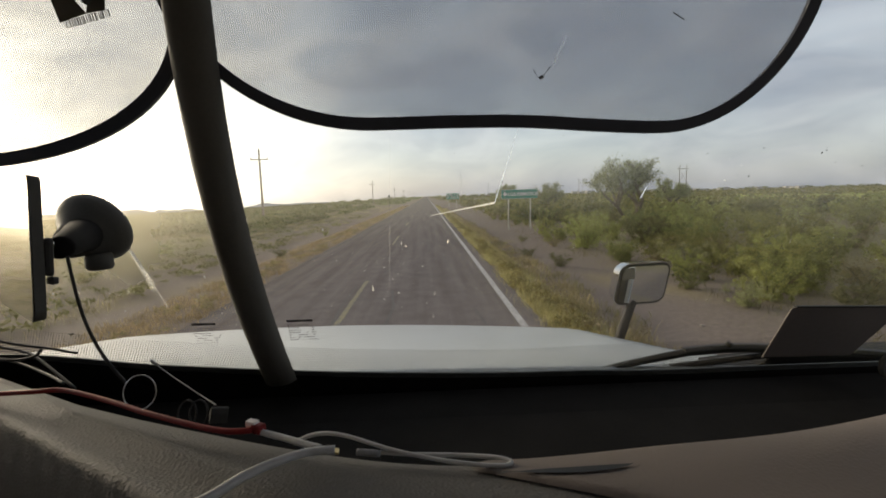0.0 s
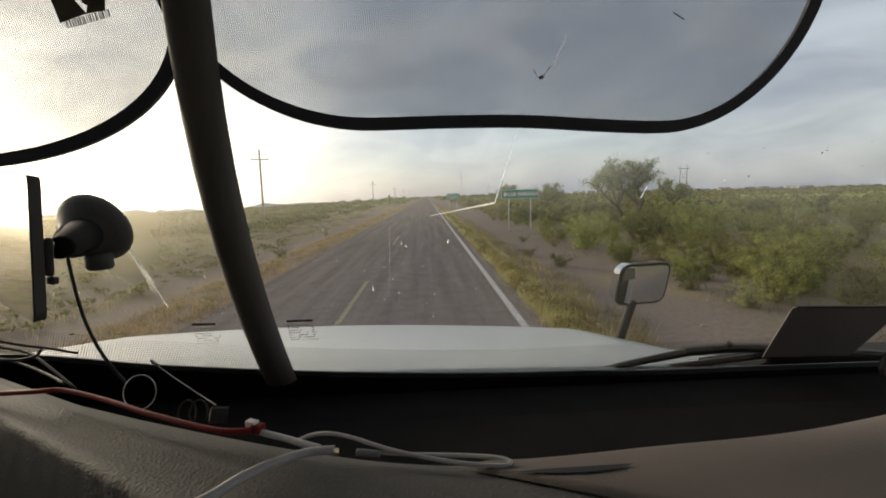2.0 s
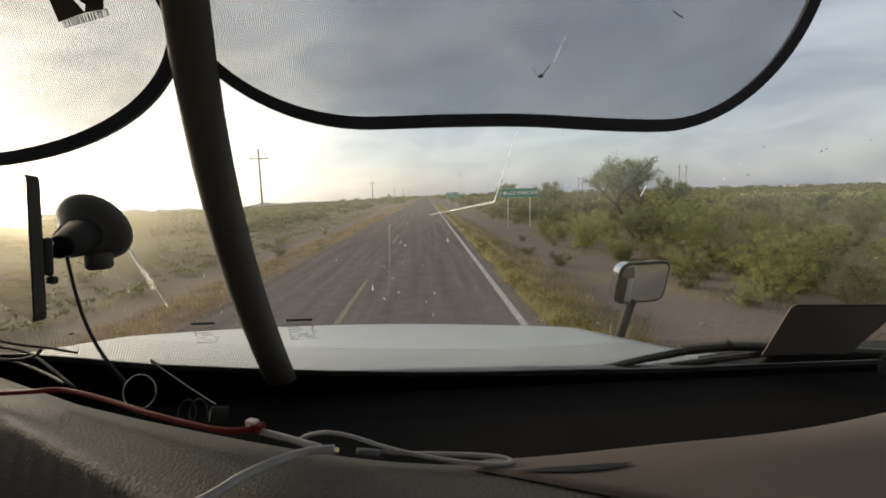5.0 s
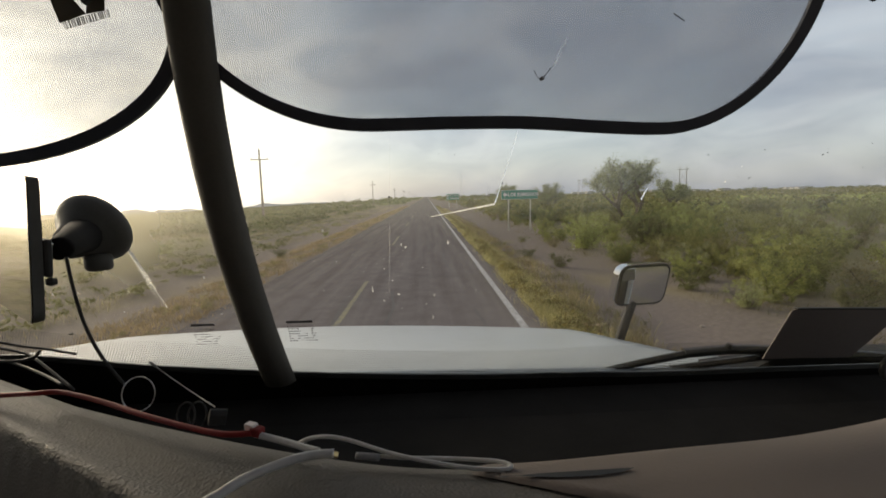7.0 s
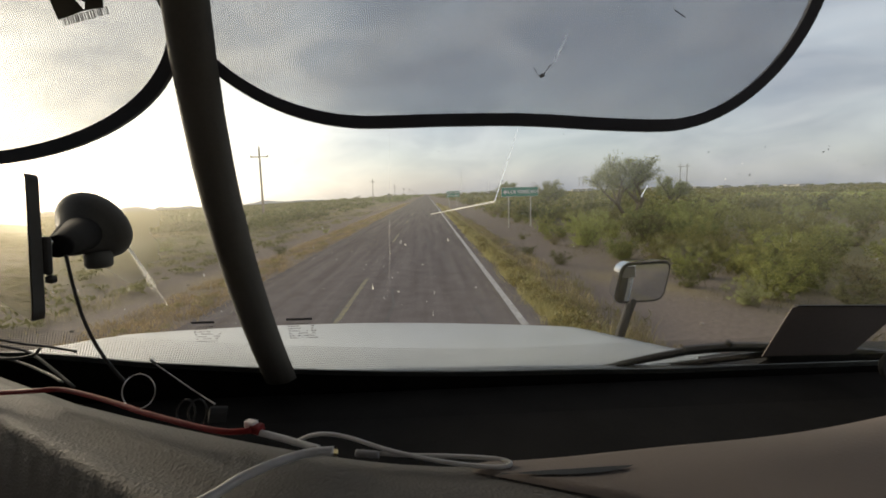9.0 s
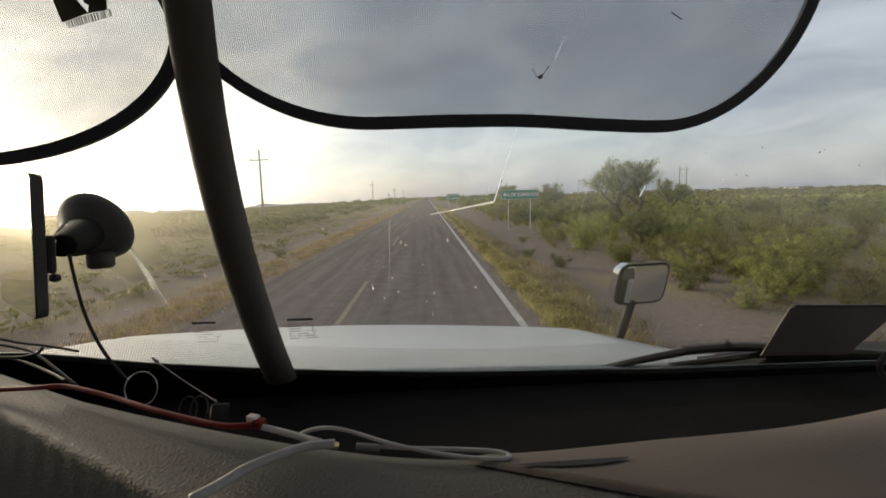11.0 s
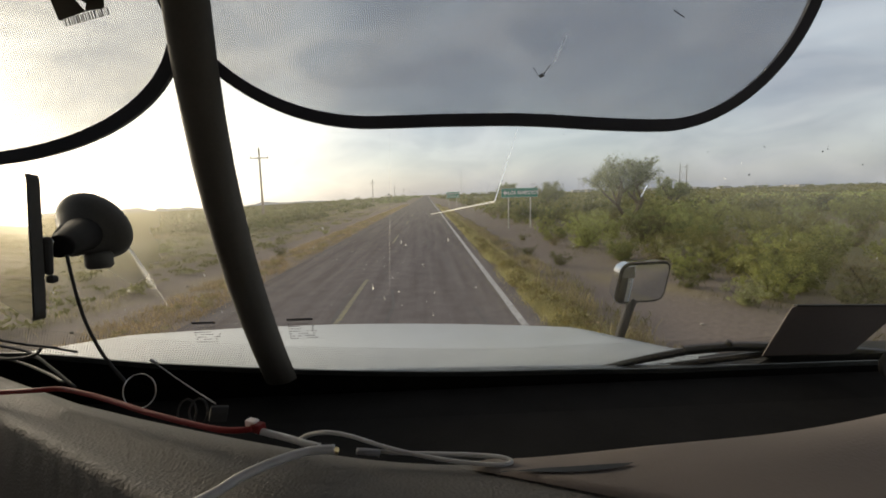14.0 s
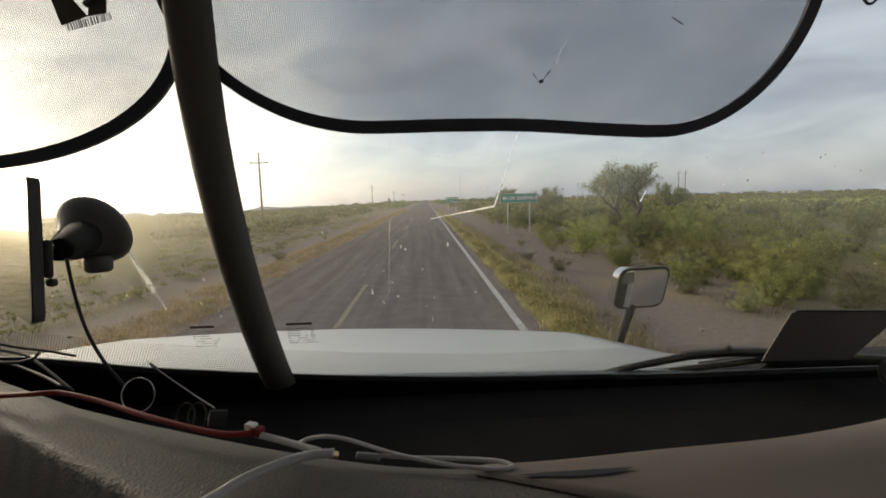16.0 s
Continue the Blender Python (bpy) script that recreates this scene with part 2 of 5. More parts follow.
M_CRACK = lit_flake("crack_white", (0.84, 0.90, 0.97), 0.0)
M_SMEAR = lit_flake("dried_splatter", (0.85, 0.83, 0.76), 0.35)
M_FILM = lit_flake("dried_film", (0.85, 0.83, 0.76), 0.74)
M_THINFILM = lit_flake("thin_film", (0.85, 0.83, 0.76), 0.93)


def vinyl(name, low, high, relief):
    """Grained dashboard vinyl."""
    m, n, l, bs, out = nodes_of(name)
    tc = n.new("ShaderNodeTexCoord")
    vo = n.new("ShaderNodeTexVoronoi")
    vo.inputs["Scale"].default_value = 480.0
    ns = n.new("ShaderNodeTexNoise")
    ns.inputs["Scale"].default_value, ns.inputs["Detail"].default_value = 6.0, 5
    wv = n.new("ShaderNodeTexNoise")
    wv.inputs["Scale"].default_value, wv.inputs["Detail"].default_value = 380.0, 3
    for t in (vo, ns, wv):
        l.new(tc.outputs["Object"], t.inputs["Vector"])
    mix = n.new("ShaderNodeMixRGB")
    mix.inputs[1].default_value, mix.inputs[2].default_value = (*low, 1), (*high, 1)
    l.new(ns.outputs[0], mix.inputs[0])
    l.new(mix.outputs[0], bs.inputs["Base Color"])
    bs.inputs["Roughness"].default_value = 0.72
    bs.inputs["Specular IOR Level"].default_value = 0.08
    ad = n.new("ShaderNodeMath")
    ad.operation = "MULTIPLY_ADD"
    ad.inputs[1].default_value = 0.8
    l.new(vo.outputs["Distance"], ad.inputs[0])
    l.new(wv.outputs[0], ad.inputs[2])
    bp = n.new("ShaderNodeBump")
    bp.inputs["Strength"].default_value, bp.inputs["Distance"].default_value = relief, 0.0010
    l.new(ad.outputs[0], bp.inputs["Height"])
    l.new(bp.outputs[0], bs.inputs["Normal"])
    return m


M_VINYL = vinyl("dash_vinyl", (0.112, 0.105, 0.097), (0.140, 0.132, 0.122), 0.60)
M_VINYL_R = vinyl("dash_vinyl_brown", (0.150, 0.126, 0.110), (0.182, 0.156, 0.137), 0.22)


def ground_mat():
    """Dry desert soil: dirt tracks along the road, straw and grey patches elsewhere."""
    m, n, l, bs, out = nodes_of("desert_soil")
    tc = n.new("ShaderNodeTexCoord")
    mp = n.new("ShaderNodeMapping")
    mp.inputs["Scale"].default_value = (1.0, 0.35, 1.0)
    l.new(tc.outputs["Object"], mp.inputs["Vector"])
    big = n.new("ShaderNodeTexNoise")
    big.inputs["Scale"].default_value, big.inputs["Detail"].default_value = 0.35, 6
    fine = n.new("ShaderNodeTexNoise")
    fine.inputs["Scale"].default_value, fine.inputs["Detail"].default_value = 9.0, 6
    far = n.new("ShaderNodeTexNoise")
    far.inputs["Scale"].default_value, far.inputs["Detail"].default_value = 0.03, 5
    l.new(mp.outputs[0], big.inputs["Vector"])
    l.new(tc.outputs["Object"], fine.inputs["Vector"])
    l.new(tc.outputs["Object"], far.inputs["Vector"])

    def mixed(fac, c1, c2):
        x = n.new("ShaderNodeMixRGB")
        l.new(fac, x.inputs[0])
        for i, c in ((1, c1), (2, c2)):
            if isinstance(c, tuple):
                x.inputs[i].default_value = (*c, 1)
            else:
                l.new(c, x.inputs[i])
        return x.outputs[0]

    def ranged(src, lo, hi):
        x = n.new("ShaderNodeMapRange")
        x.inputs[1].default_value, x.inputs[2].default_value = lo, hi
        l.new(src, x.inputs[0])
        return x.outputs[0]
    soil = mixed(ranged(fine.outputs[0], 0.3, 0.7), (0.160, 0.126, 0.104), (0.235, 0.190, 0.158))
    straw = mixed(ranged(fine.outputs[0], 0.3, 0.7), (0.21, 0.165, 0.10), (0.28, 0.225, 0.14))
    near = mixed(ranged(big.outputs[0], 0.55, 0.70), soil, straw)
    plain = mixed(ranged(far.outputs[0], 0.42, 0.62), (0.160, 0.142, 0.080), (0.230, 0.192, 0.122))
    sep = n.new("ShaderNodeSeparateXYZ")
    l.new(tc.outputs["Object"], sep.inputs[0])
    ab = n.new("ShaderNodeMath")
    ab.operation = "ABSOLUTE"
    l.new(sep.outputs["X"], ab.inputs[0])
    col = mixed(ranged(ab.outputs[0], 9.0, 15.0), near, plain)
    l.new(col, bs.inputs["Base Color"])
    bs.inputs["Roughness"].default_value = 0.95
    bs.inputs["Specular IOR Level"].default_value = 0.1
    bp = n.new("ShaderNodeBump")
    bp.inputs["Strength"].default_value, bp.inputs["Distance"].default_value = 0.35, 0.04
    l.new(fine.outputs[0], bp.inputs["Height"])
    l.new(bp.outputs[0], bs.inputs["Normal"])
    return m


M_GROUND = ground_mat()


def asphalt_mat():
    """Worn grey asphalt, polished in the wheel tracks, with long streaks and patches."""
    m, n, l, bs, out = nodes_of("worn_asphalt")
    tc = n.new("ShaderNodeTexCoord")
    mp = n.new("ShaderNodeMapping")
    mp.inputs["Scale"].default_value = (2.3, 0.09, 1.0)
    l.new(tc.outputs["Object"], mp.inputs["Vector"])
    st = n.new("ShaderNodeTexNoise")
    st.inputs["Scale"].default_value, st.inputs["Detail"].default_value = 1.2, 6
    l.new(mp.outputs[0], st.inputs["Vector"])
    gr = n.new("ShaderNodeTexNoise")
    gr.inputs["Scale"].default_value, gr.inputs["Detail"].default_value = 55.0, 4
    pt = n.new("ShaderNodeTexNoise")
    pt.inputs["Scale"].default_value, pt.inputs["Detail"].default_value = 2.2, 6
    for t in (gr, pt):
        l.new(tc.outputs["Object"], t.inputs["Vector"])
    s1 = n.new("ShaderNodeMath")
    s1.operation, s1.inputs[1].default_value = "MULTIPLY_ADD", 0.5
    l.new(gr.outputs[0], s1.inputs[0])
    l.new(st.outputs[0], s1.inputs[2])
    s2 = n.new("ShaderNodeMath")
    s2.operation, s2.inputs[1].default_value = "MULTIPLY_ADD", 0.55
    l.new(pt.outputs[0], s2.inputs[0])
    l.new(s1.outputs[0], s2.inputs[2])
    mr = n.new("ShaderNodeMapRange")
    mr.inputs[1].default_value, mr.inputs[2].default_value = 0.82, 1.22
    l.new(s2.outputs[0], mr.inputs[0])
    mix = n.new("ShaderNodeMixRGB")
    mix.inputs[1].default_value, mix.inputs[2].default_value = (0.120, 0.103, 0.099, 1), (0.198, 0.172, 0.163, 1)
    l.new(mr.outputs[0], mix.inputs[0])
    l.new(mix.outputs[0], bs.inputs["Base Color"])
    bs.inputs["Roughness"].default_value = 0.97
    bs.inputs["Specular IOR Level"].default_value = 0.04
    bp = n.new("ShaderNodeBump")
    bp.inputs["Strength"].default_value, bp.inputs["Distance"].default_value = 0.5, 0.01
    l.new(gr.outputs[0], bp.inputs["Height"])
    l.new(bp.outputs[0], bs.inputs["Normal"])
    return m


def worn_line(name, colour, under):
    """Road paint worn through to the asphalt in places."""
    m, n, l, bs, out = nodes_of(name)
    tc = n.new("ShaderNodeTexCoord")
    ns = n.new("ShaderNodeTexNoise")
    ns.inputs["Scale"].default_value, ns.inputs["Detail"].default_value = 7.0, 6
    l.new(tc.outputs["Object"], ns.inputs["Vector"])
    mr = n.new("ShaderNodeMapRange")
    mr.inputs[1].default_value, mr.inputs[2].default_value = 0.40, 0.66
    l.new(ns.outputs[0], mr.inputs[0])
    mix = n.new("ShaderNodeMixRGB")
    mix.inputs[1].default_value, mix.inputs[2].default_value = (*colour, 1), (*under, 1)
    l.new(mr.outputs[0], mix.inputs[0])
    l.new(mix.outputs[0], bs.inputs["Base Color"])
    bs.inputs["Roughness"].default_value = 0.7
    return m


M_ASPHALT = asphalt_mat()
M_EDGELINE = worn_line("white_line", (0.52, 0.50, 0.47), (0.28, 0.26, 0.24))
M_YELLOW = worn_line("yellow_line", (0.27, 0.23, 0.11), (0.14, 0.122, 0.108))
M_SEAM = mat("tar_seam", (0.062, 0.055, 0.052), (0.085, 0.076, 0.072), rough=0.7, scale=3, fine=40)
M_GRASS = leaf_mat("dry_grass", (0.431, 0.362, 0.174), (0.306, 0.267, 0.126), trans=0.4)
M_SCRUB_L = leaf_mat("dark_scrub", (0.094, 0.107, 0.036), (0.175, 0.179, 0.062), trans=0.22, patch=0.3)
M_FIELD = leaf_mat("field_scrub", (0.179, 0.181, 0.064), (0.261, 0.247, 0.095), trans=0.25, patch=0.5)
M_WEED = leaf_mat("yellow_weed", (0.360, 0.311, 0.094), (0.240, 0.232, 0.077), trans=0.4, patch=1.1)
M_TAN = leaf_mat("tan_grass", (0.431, 0.330, 0.182), (0.312, 0.240, 0.130), trans=0.4)
M_STRAW = leaf_mat("dry_brush", (0.338, 0.256, 0.144), (0.237, 0.188, 0.098), trans=0.35)
M_GRASSG = leaf_mat("green_grass", (0.19, 0.175, 0.075), (0.27, 0.225, 0.10), trans=0.4)
M_LEAF_A = leaf_mat("creosote_leaf", (0.158, 0.161, 0.045), (0.286, 0.268, 0.084))
M_LEAF_B = leaf_mat("mesquite_leaf", (0.182, 0.193, 0.049), (0.306, 0.300, 0.092))
M_LEAF_C = leaf_mat("grey_leaf", (0.192, 0.193, 0.094), (0.294, 0.276, 0.131))
M_LEAF_D = leaf_mat("dry_leaf", (0.150, 0.115, 0.060), (0.230, 0.180, 0.095))
M_LEAF_E = leaf_mat("dark_leaf", (0.090, 0.098, 0.031), (0.168, 0.168, 0.051), trans=0.3)
M_LEAF_T = leaf_mat("tree_leaf", (0.126, 0.137, 0.043), (0.228, 0.222, 0.076), trans=0.35)
M_TWIG = mat("twig", (0.085, 0.065, 0.048), (0.13, 0.10, 0.075), rough=0.9, scale=10, fine=80)
M_SCRUB = leaf_mat("far_scrub", (0.146, 0.156, 0.041), (0.288, 0.273, 0.082), patch=0.16, low=0.40, top=1.55)
M_POLE = mat("weathered_wood", (0.17, 0.14, 0.12), (0.25, 0.21, 0.18), rough=0.9, scale=3, fine=60)
M_GALV = mat("galvanised_steel", (0.48, 0.47, 0.44), (0.38, 0.37, 0.35), rough=0.5, metal=0.6, scale=5, fine=60)
M_SIGN = mat("sign_green", (0.016, 0.20, 0.14), (0.020, 0.25, 0.165), rough=0.5, scale=4, fine=60)
M_SIGNPOST = mat("sign_post", (0.58, 0.54, 0.44), (0.46, 0.43, 0.36), rough=0.6, scale=3, fine=30)
M_SIGNWHITE = mat("sign_white", (0.78, 0.79, 0.76), (0.70, 0.71, 0.69), rough=0.5, scale=6, fine=60)
# distance haze is put into the hills' pale grey colour
M_HILL = mat("hazed_far_hill", (0.52, 0.52, 0.52), (0.46, 0.46, 0.47), rough=1.0, scale=0.004, fine=0.03)
M_PLASTER = mat("house_plaster", (0.42, 0.40, 0.36), (0.32, 0.30, 0.27), rough=0.9, scale=0.4, fine=3)
M_ROOF = mat("house_roof", (0.22, 0.18, 0.15), (0.28, 0.24, 0.20), rough=0.9, scale=0.5, fine=4)
M_WINDOW = mat("house_window", (0.04, 0.045, 0.05), (0.03, 0.03, 0.035), rough=0.2, scale=1, fine=6)
M_STONE = mat("pale_stone", (0.30, 0.26, 0.21), (0.22, 0.19, 0.15), rough=0.95, scale=6, fine=40, vary=0.3)


# ---- mesh helpers ----
def mesh_of(name, verts, faces, material, smooth=False):
    me = bpy.data.meshes.new(name)
    me.from_pydata([tuple(v) for v in verts], [], faces)
    me.update()
    me.materials.append(material)
    if smooth:
        me.polygons.foreach_set("use_smooth", [True] * len(me.polygons))
    return me


def part(name, bm, material, parent, label="", smooth=False):
    """A bmesh, or a ready mesh, as one mesh object under a thing or a part."""
    if isinstance(bm, bmesh.types.BMesh):
        me = bpy.data.meshes.new(name)
        bmesh.ops.recalc_face_normals(bm, faces=bm.faces)
        bm.to_mesh(me)
        bm.free()
        me.materials.append(material)
        if smooth:
            me.polygons.foreach_set("use_smooth", [True] * len(me.polygons))
    else:
        me = bm
    ob = new(name, me)
    if parent:
        ob.parent = parent
        ob.matrix_parent_inverse = parent.matrix_basis.inverted()
    if label:
        tagged(ob, label)
    return ob


def thing(name, place, label, category, group="", kind=""):
    """An Empty at the base of a thing."""
    ob = new(name)
    ob.matrix_basis = Matrix.Translation(place)
    ob.empty_display_size = 0.1
    return tagged(ob, label, category, group, kind)


def box(x0, x1, y0, y1, z0, z1, bevel=0.0, m=None):
    bm = bmesh.new()
    r = bmesh.ops.create_cube(bm, size=1.0)
    bmesh.ops.scale(bm, vec=(x1 - x0, y1 - y0, z1 - z0), verts=bm.verts)
    bmesh.ops.translate(bm, vec=((x0 + x1) / 2, (y0 + y1) / 2, (z0 + z1) / 2), verts=bm.verts)
    if bevel:
        bmesh.ops.bevel(bm, geom=bm.edges[:], offset=bevel, segments=2, affect="EDGES", profile=0.5)
    if m:
        bmesh.ops.transform(bm, matrix=m, verts=bm.verts)
    return bm


def tube(points, radius, sides=8, closed=False, taper=None):
    """A round tube along smooth points."""
    pts = [Vector(p) for p in points]
    fine = []
    n = len(pts)
    segs = n if closed else n - 1
    for i in range(segs):
        p0 = pts[(i - 1) % n] if closed or i > 0 else pts[0]
        p1, p2 = pts[i], pts[(i + 1) % n]
        p3 = pts[(i + 2) % n] if closed or i + 2 < n else pts[-1]
        for k in range(6):
            t = k / 6
            fine.append(0.5 * (2 * p1 + (p2 - p0) * t + (2 * p0 - 5 * p1 + 4 * p2 - p3) * t * t + (3 * p1 - p0 - 3 * p2 + p3) * t ** 3))
    if not closed:
        fine.append(pts[-1])
    bm = bmesh.new()
    rings = []
    for i, p in enumerate(fine):
        a = fine[i - 1] if i or closed else p
        b = fine[(i + 1) % len(fine)] if i + 1 < len(fine) or closed else p
        d = (b - a).normalized()
        s = d.cross(Vector((0.13, 0.21, 1))).normalized()
        u = s.cross(d)
        r = radius * (1 + (taper - 1) * i / len(fine)) if taper else radius
        rings.append([bm.verts.new(p + r * (math.cos(2 * math.pi * k / sides) * s + math.sin(2 * math.pi * k / sides) * u)) for k in range(sides)])
    for i in range(len(rings) if closed else len(rings) - 1):
        r1, r2 = rings[i], rings[(i + 1) % len(rings)]
        for k in range(sides):
            bm.faces.new((r1[k], r1[(k + 1) % sides], r2[(k + 1) % sides], r2[k]))
    if not closed:
        bm.faces.new(rings[0])
        bm.faces.new(rings[-1][::-1])
    return bm


def revolve(profile, axis_from, axis_to, sides=24):
    """Turned shape: profile rows of (distance along the axis, radius)."""
    a, d = Vector(axis_from), (Vector(axis_to) - Vector(axis_from)).normalized()
    s = d.orthogonal().normalized()
    u = d.cross(s)
    bm = bmesh.new()
    rings = [[bm.verts.new(a + d * h + r * (math.cos(2 * math.pi * k / sides) * s + math.sin(2 * math.pi * k / sides) * u)) for k in range(sides)] for h, r in profile]
    for r1, r2 in zip(rings, rings[1:]):
        for k in range(sides):
            bm.faces.new((r1[k], r1[(k + 1) % sides], r2[(k + 1) % sides], r2[k]))
    bm.faces.new(rings[0][::-1])
    bm.faces.new(rings[-1])
    return bm


def W(u, v, off=0.0):
    """A point on the raked windscreen: u across, v above the eye, off outwards."""
    return Vector((u, 0.67 + off - 0.378 * v, EYE_Z + v))


def slab(outline, off0, off1):
    """A plate with the given outline in windscreen coordinates, between two offsets."""
    bm = bmesh.new()
    a = [bm.verts.new(W(u, v, off0)) for u, v in outline]
    b = [bm.verts.new(W(u, v, off1)) for u, v in outline]
    bm.faces.new(a)
    bm.faces.new(b[::-1])
    for i in range(len(a)):
        j = (i + 1) % len(a)
        bm.faces.new((a[i], b[i], b[j], a[j]))
    return bm


def ribbon(inner, outer, off0, off1):
    """A closed band between two outlines of equal length on the windscreen."""
    bm = bmesh.new()
    rows = [[bm.verts.new(W(u, v, o)) for u, v in ring] for ring, o in ((inner, off0), (outer, off0), (outer, off1), (inner, off1))]
    n = len(inner)
    for k in range(4):
        r1, r2 = rows[k], rows[(k + 1) % 4]
        for i in range(n):
            j = (i + 1) % n
            bm.faces.new((r1[i], r1[j], r2[j], r2[i]))
    return bm


def round_outline(u0, u1, v0, v1, corners, inset=0.0, wave=0.0):
    """Outline with elliptic corners; corners: (rx, ry) from lower left, anticlockwise."""
    pts = []
    base = ((u0, v0, 180), (u1, v0, 270), (u1, v1, 0), (u0, v1, 90))
    for (cu, cv, a0), (rx, ry) in zip(base, corners):
        ox = cu + rx if cu == u0 else cu - rx
        oy = cv + ry if cv == v0 else cv - ry
        for k in range(25):
            a = radians(a0 + 90 * k / 24)
            pu = ox + (rx - inset) * math.cos(a)
            sag = wave * min(1.0, max(0.0, (pu - 0.02) / 0.3)) if oy < 0.3 else 0.0
            sag += min(0.008, 0.22 * max(0.0, -0.62 - pu)) if oy < 0.3 else 0.0
            pts.append((pu, oy + (ry - inset) * math.sin(a) - sag))
        if cu == u0 and cv == v0 and wave:          # slack cloth waves a little along the lower edge
            for k in range(1, 16):
                pu = u0 + corners[0][0] + (u1 - corners[1][0] - u0 - corners[0][0]) * k / 16
                sag = wave * min(1.0, max(0.0, (pu - 0.02) / 0.3)) - 0.0040 * math.sin(math.pi * k / 16) * math.exp(-((k - 8) / 4.5) ** 2)
                pts.append((pu, v0 + inset - sag))
    return pts


# ---- ground, road ----
def ground_height(x, y):
    """Flat beside the road, falling gently away to the left, slightly to the right."""
    d = max(0.0, -x - 24.0)
    z = -0.034 * d if d < 2500 else -85.0
    z -= 0.22 * min(1.0, max(0.0, -x - 5.4) / 2.5)
    r = max(0.0, x - 30.0)
    z -= 0.002 * min(r, 2500)
    z -= 0.16 * min(1.0, max(0.0, x - 2.2) / 2.0)
    if -26 < x < 40 and -30 < y < 120 and not -5.4 < x < 2.2:
        z += 0.10 * (noise.noise(Vector((x * 0.35, y * 0.2, 3.1)))) * min(1.0, min(abs(x - 2.2), abs(x + 5.4)) / 2)
    return z


def spaced(a, b, fine, grow):
    vals, v, s = [a], a, fine
    while v < b:
        v = v + s
        s *= grow
        vals.append(min(v, b))
    return vals


xs = sorted(set([-x for x in spaced(6.2, 4500, 0.8, 1.10)] + [-5.6, -5.3, -3, -1, 1, 2.0, 2.3] + spaced(2.9, 4500, 0.7, 1.10)))
ys = sorted(set([-y for y in spaced(1.0, 1500, 3, 1.12)] + [0.0] + spaced(1.0, 4900, 0.9, 1.045)))
gv = [(x, y, ground_height(x, y) - 0.05) for y in ys for x in xs]
nx = len(xs)
gf = [(j * nx + i, j * nx + i + 1, (j + 1) * nx + i + 1, (j + 1) * nx + i) for j in range(len(ys) - 1) for i in range(nx - 1)]
ground = new("ground", mesh_of("ground", gv, gf, M_GROUND, True))
tagged(ground, "dry sandy desert soil with straw patches beside the road", "ground", kind="structure")

ROAD_R, ROAD_L = 2.18, -4.95
rv, rf = [], []
r_rows = spaced(-400, 3000, 6, 1.0)
for j, y in enumerate(r_rows):
    jr = 0.07 * noise.noise(Vector((0.3, y * 0.31, 0)))
    jl = 0.10 * noise.noise(Vector((7.3, y * 0.27, 0)))
    rv += [(ROAD_L + jl, y, -0.10), (ROAD_L + jl, y, -0.02), (-1.8, y, 0.0), (ROAD_R + jr, y, -0.012), (ROAD_R + jr, y, -0.10)]
for j in range(len(r_rows) - 1):
    for i in range(4):
        rf.append((j * 5 + i, j * 5 + i + 1, j * 5 + i + 6, j * 5 + i + 5))
road = new("road", mesh_of("road", rv, rf, M_ASPHALT))
tagged(road, "worn grey two-lane asphalt road running straight to the horizon", "road", kind="structure")


def strip(x0, x1, y0, y1, z=0.004, wob=0.0, seed=0.0):
    n = max(2, int((y1 - y0) / (1.5 if y1 - y0 < 40 else 8)) + 1)
    v, f = [], []
    for k in range(n):
        y = y0 + (y1 - y0) * k / (n - 1)
        w = wob * noise.noise(Vector((seed, y * 0.6, 1.7)))
        def hz(x):
            return (-0.02 * (x + 1.8) / (ROAD_L + 1.8) if x < -1.8 else -0.012 * (x + 1.8) / (ROAD_R + 1.8)) + z
        v += [(x0 + w, y, hz(x0)), (x1 + w, y, hz(x1))]
        if k:
            f.append((2 * k - 2, 2 * k - 1, 2 * k + 1, 2 * k))
    return v, f


part("edge_line", mesh_of("edge_line", *strip(1.68, 1.83, -200, 1500), M_EDGELINE), None, road, "faded white line along the right edge")
dash_v, dash_f = strip(-1.90, -1.79, 0, 5.0)
dash_mesh = mesh_of("centre_dash", dash_v, dash_f, M_YELLOW)
for k in range(-8, 26):
    d = part("centre_dash", dash_mesh, None, road, "worn yellow centre dash" if k == 0 else "")
    d.location = (0, 8.0 + 15.0 * k, 0)
rnd = random.Random(4)
for k in range(44):
    y = 7.5 + rnd.random() ** 1.5 * 60
    x = rnd.uniform(-4.6, 1.5)
    if rnd.random() < 0.5:
        v, f = strip(x, x + rnd.uniform(0.03, 0.07), y, y + rnd.uniform(1.5, 5), 0.003, 0.25, k * 3.3)
    else:
        L = rnd.uniform(0.7, 2.2)
        x = min(x, 1.4 - L)
        v = [(x + L * t / 6, y + 0.12 * noise.noise(Vector((t * 0.8, k, 0))) + e * 0.06, 0.0035) for t in range(7) for e in (0, 1)]
        f = [(2 * t, 2 * t + 2, 2 * t + 3, 2 * t + 1) for t in range(6)]
    part("crack", mesh_of("crack", v, f, M_SEAM), None, road, "dark tar-filled crack" if k == 0 else "")

# ---- truck: body ----
XC = -0.27


def C(x, y, z):
    return Vector((x, y, EYE_Z + z))


truck = thing("truck", (XC, 0.3, 0), "white long-nosed truck cab with a two-piece windscreen, on the road", "truck")


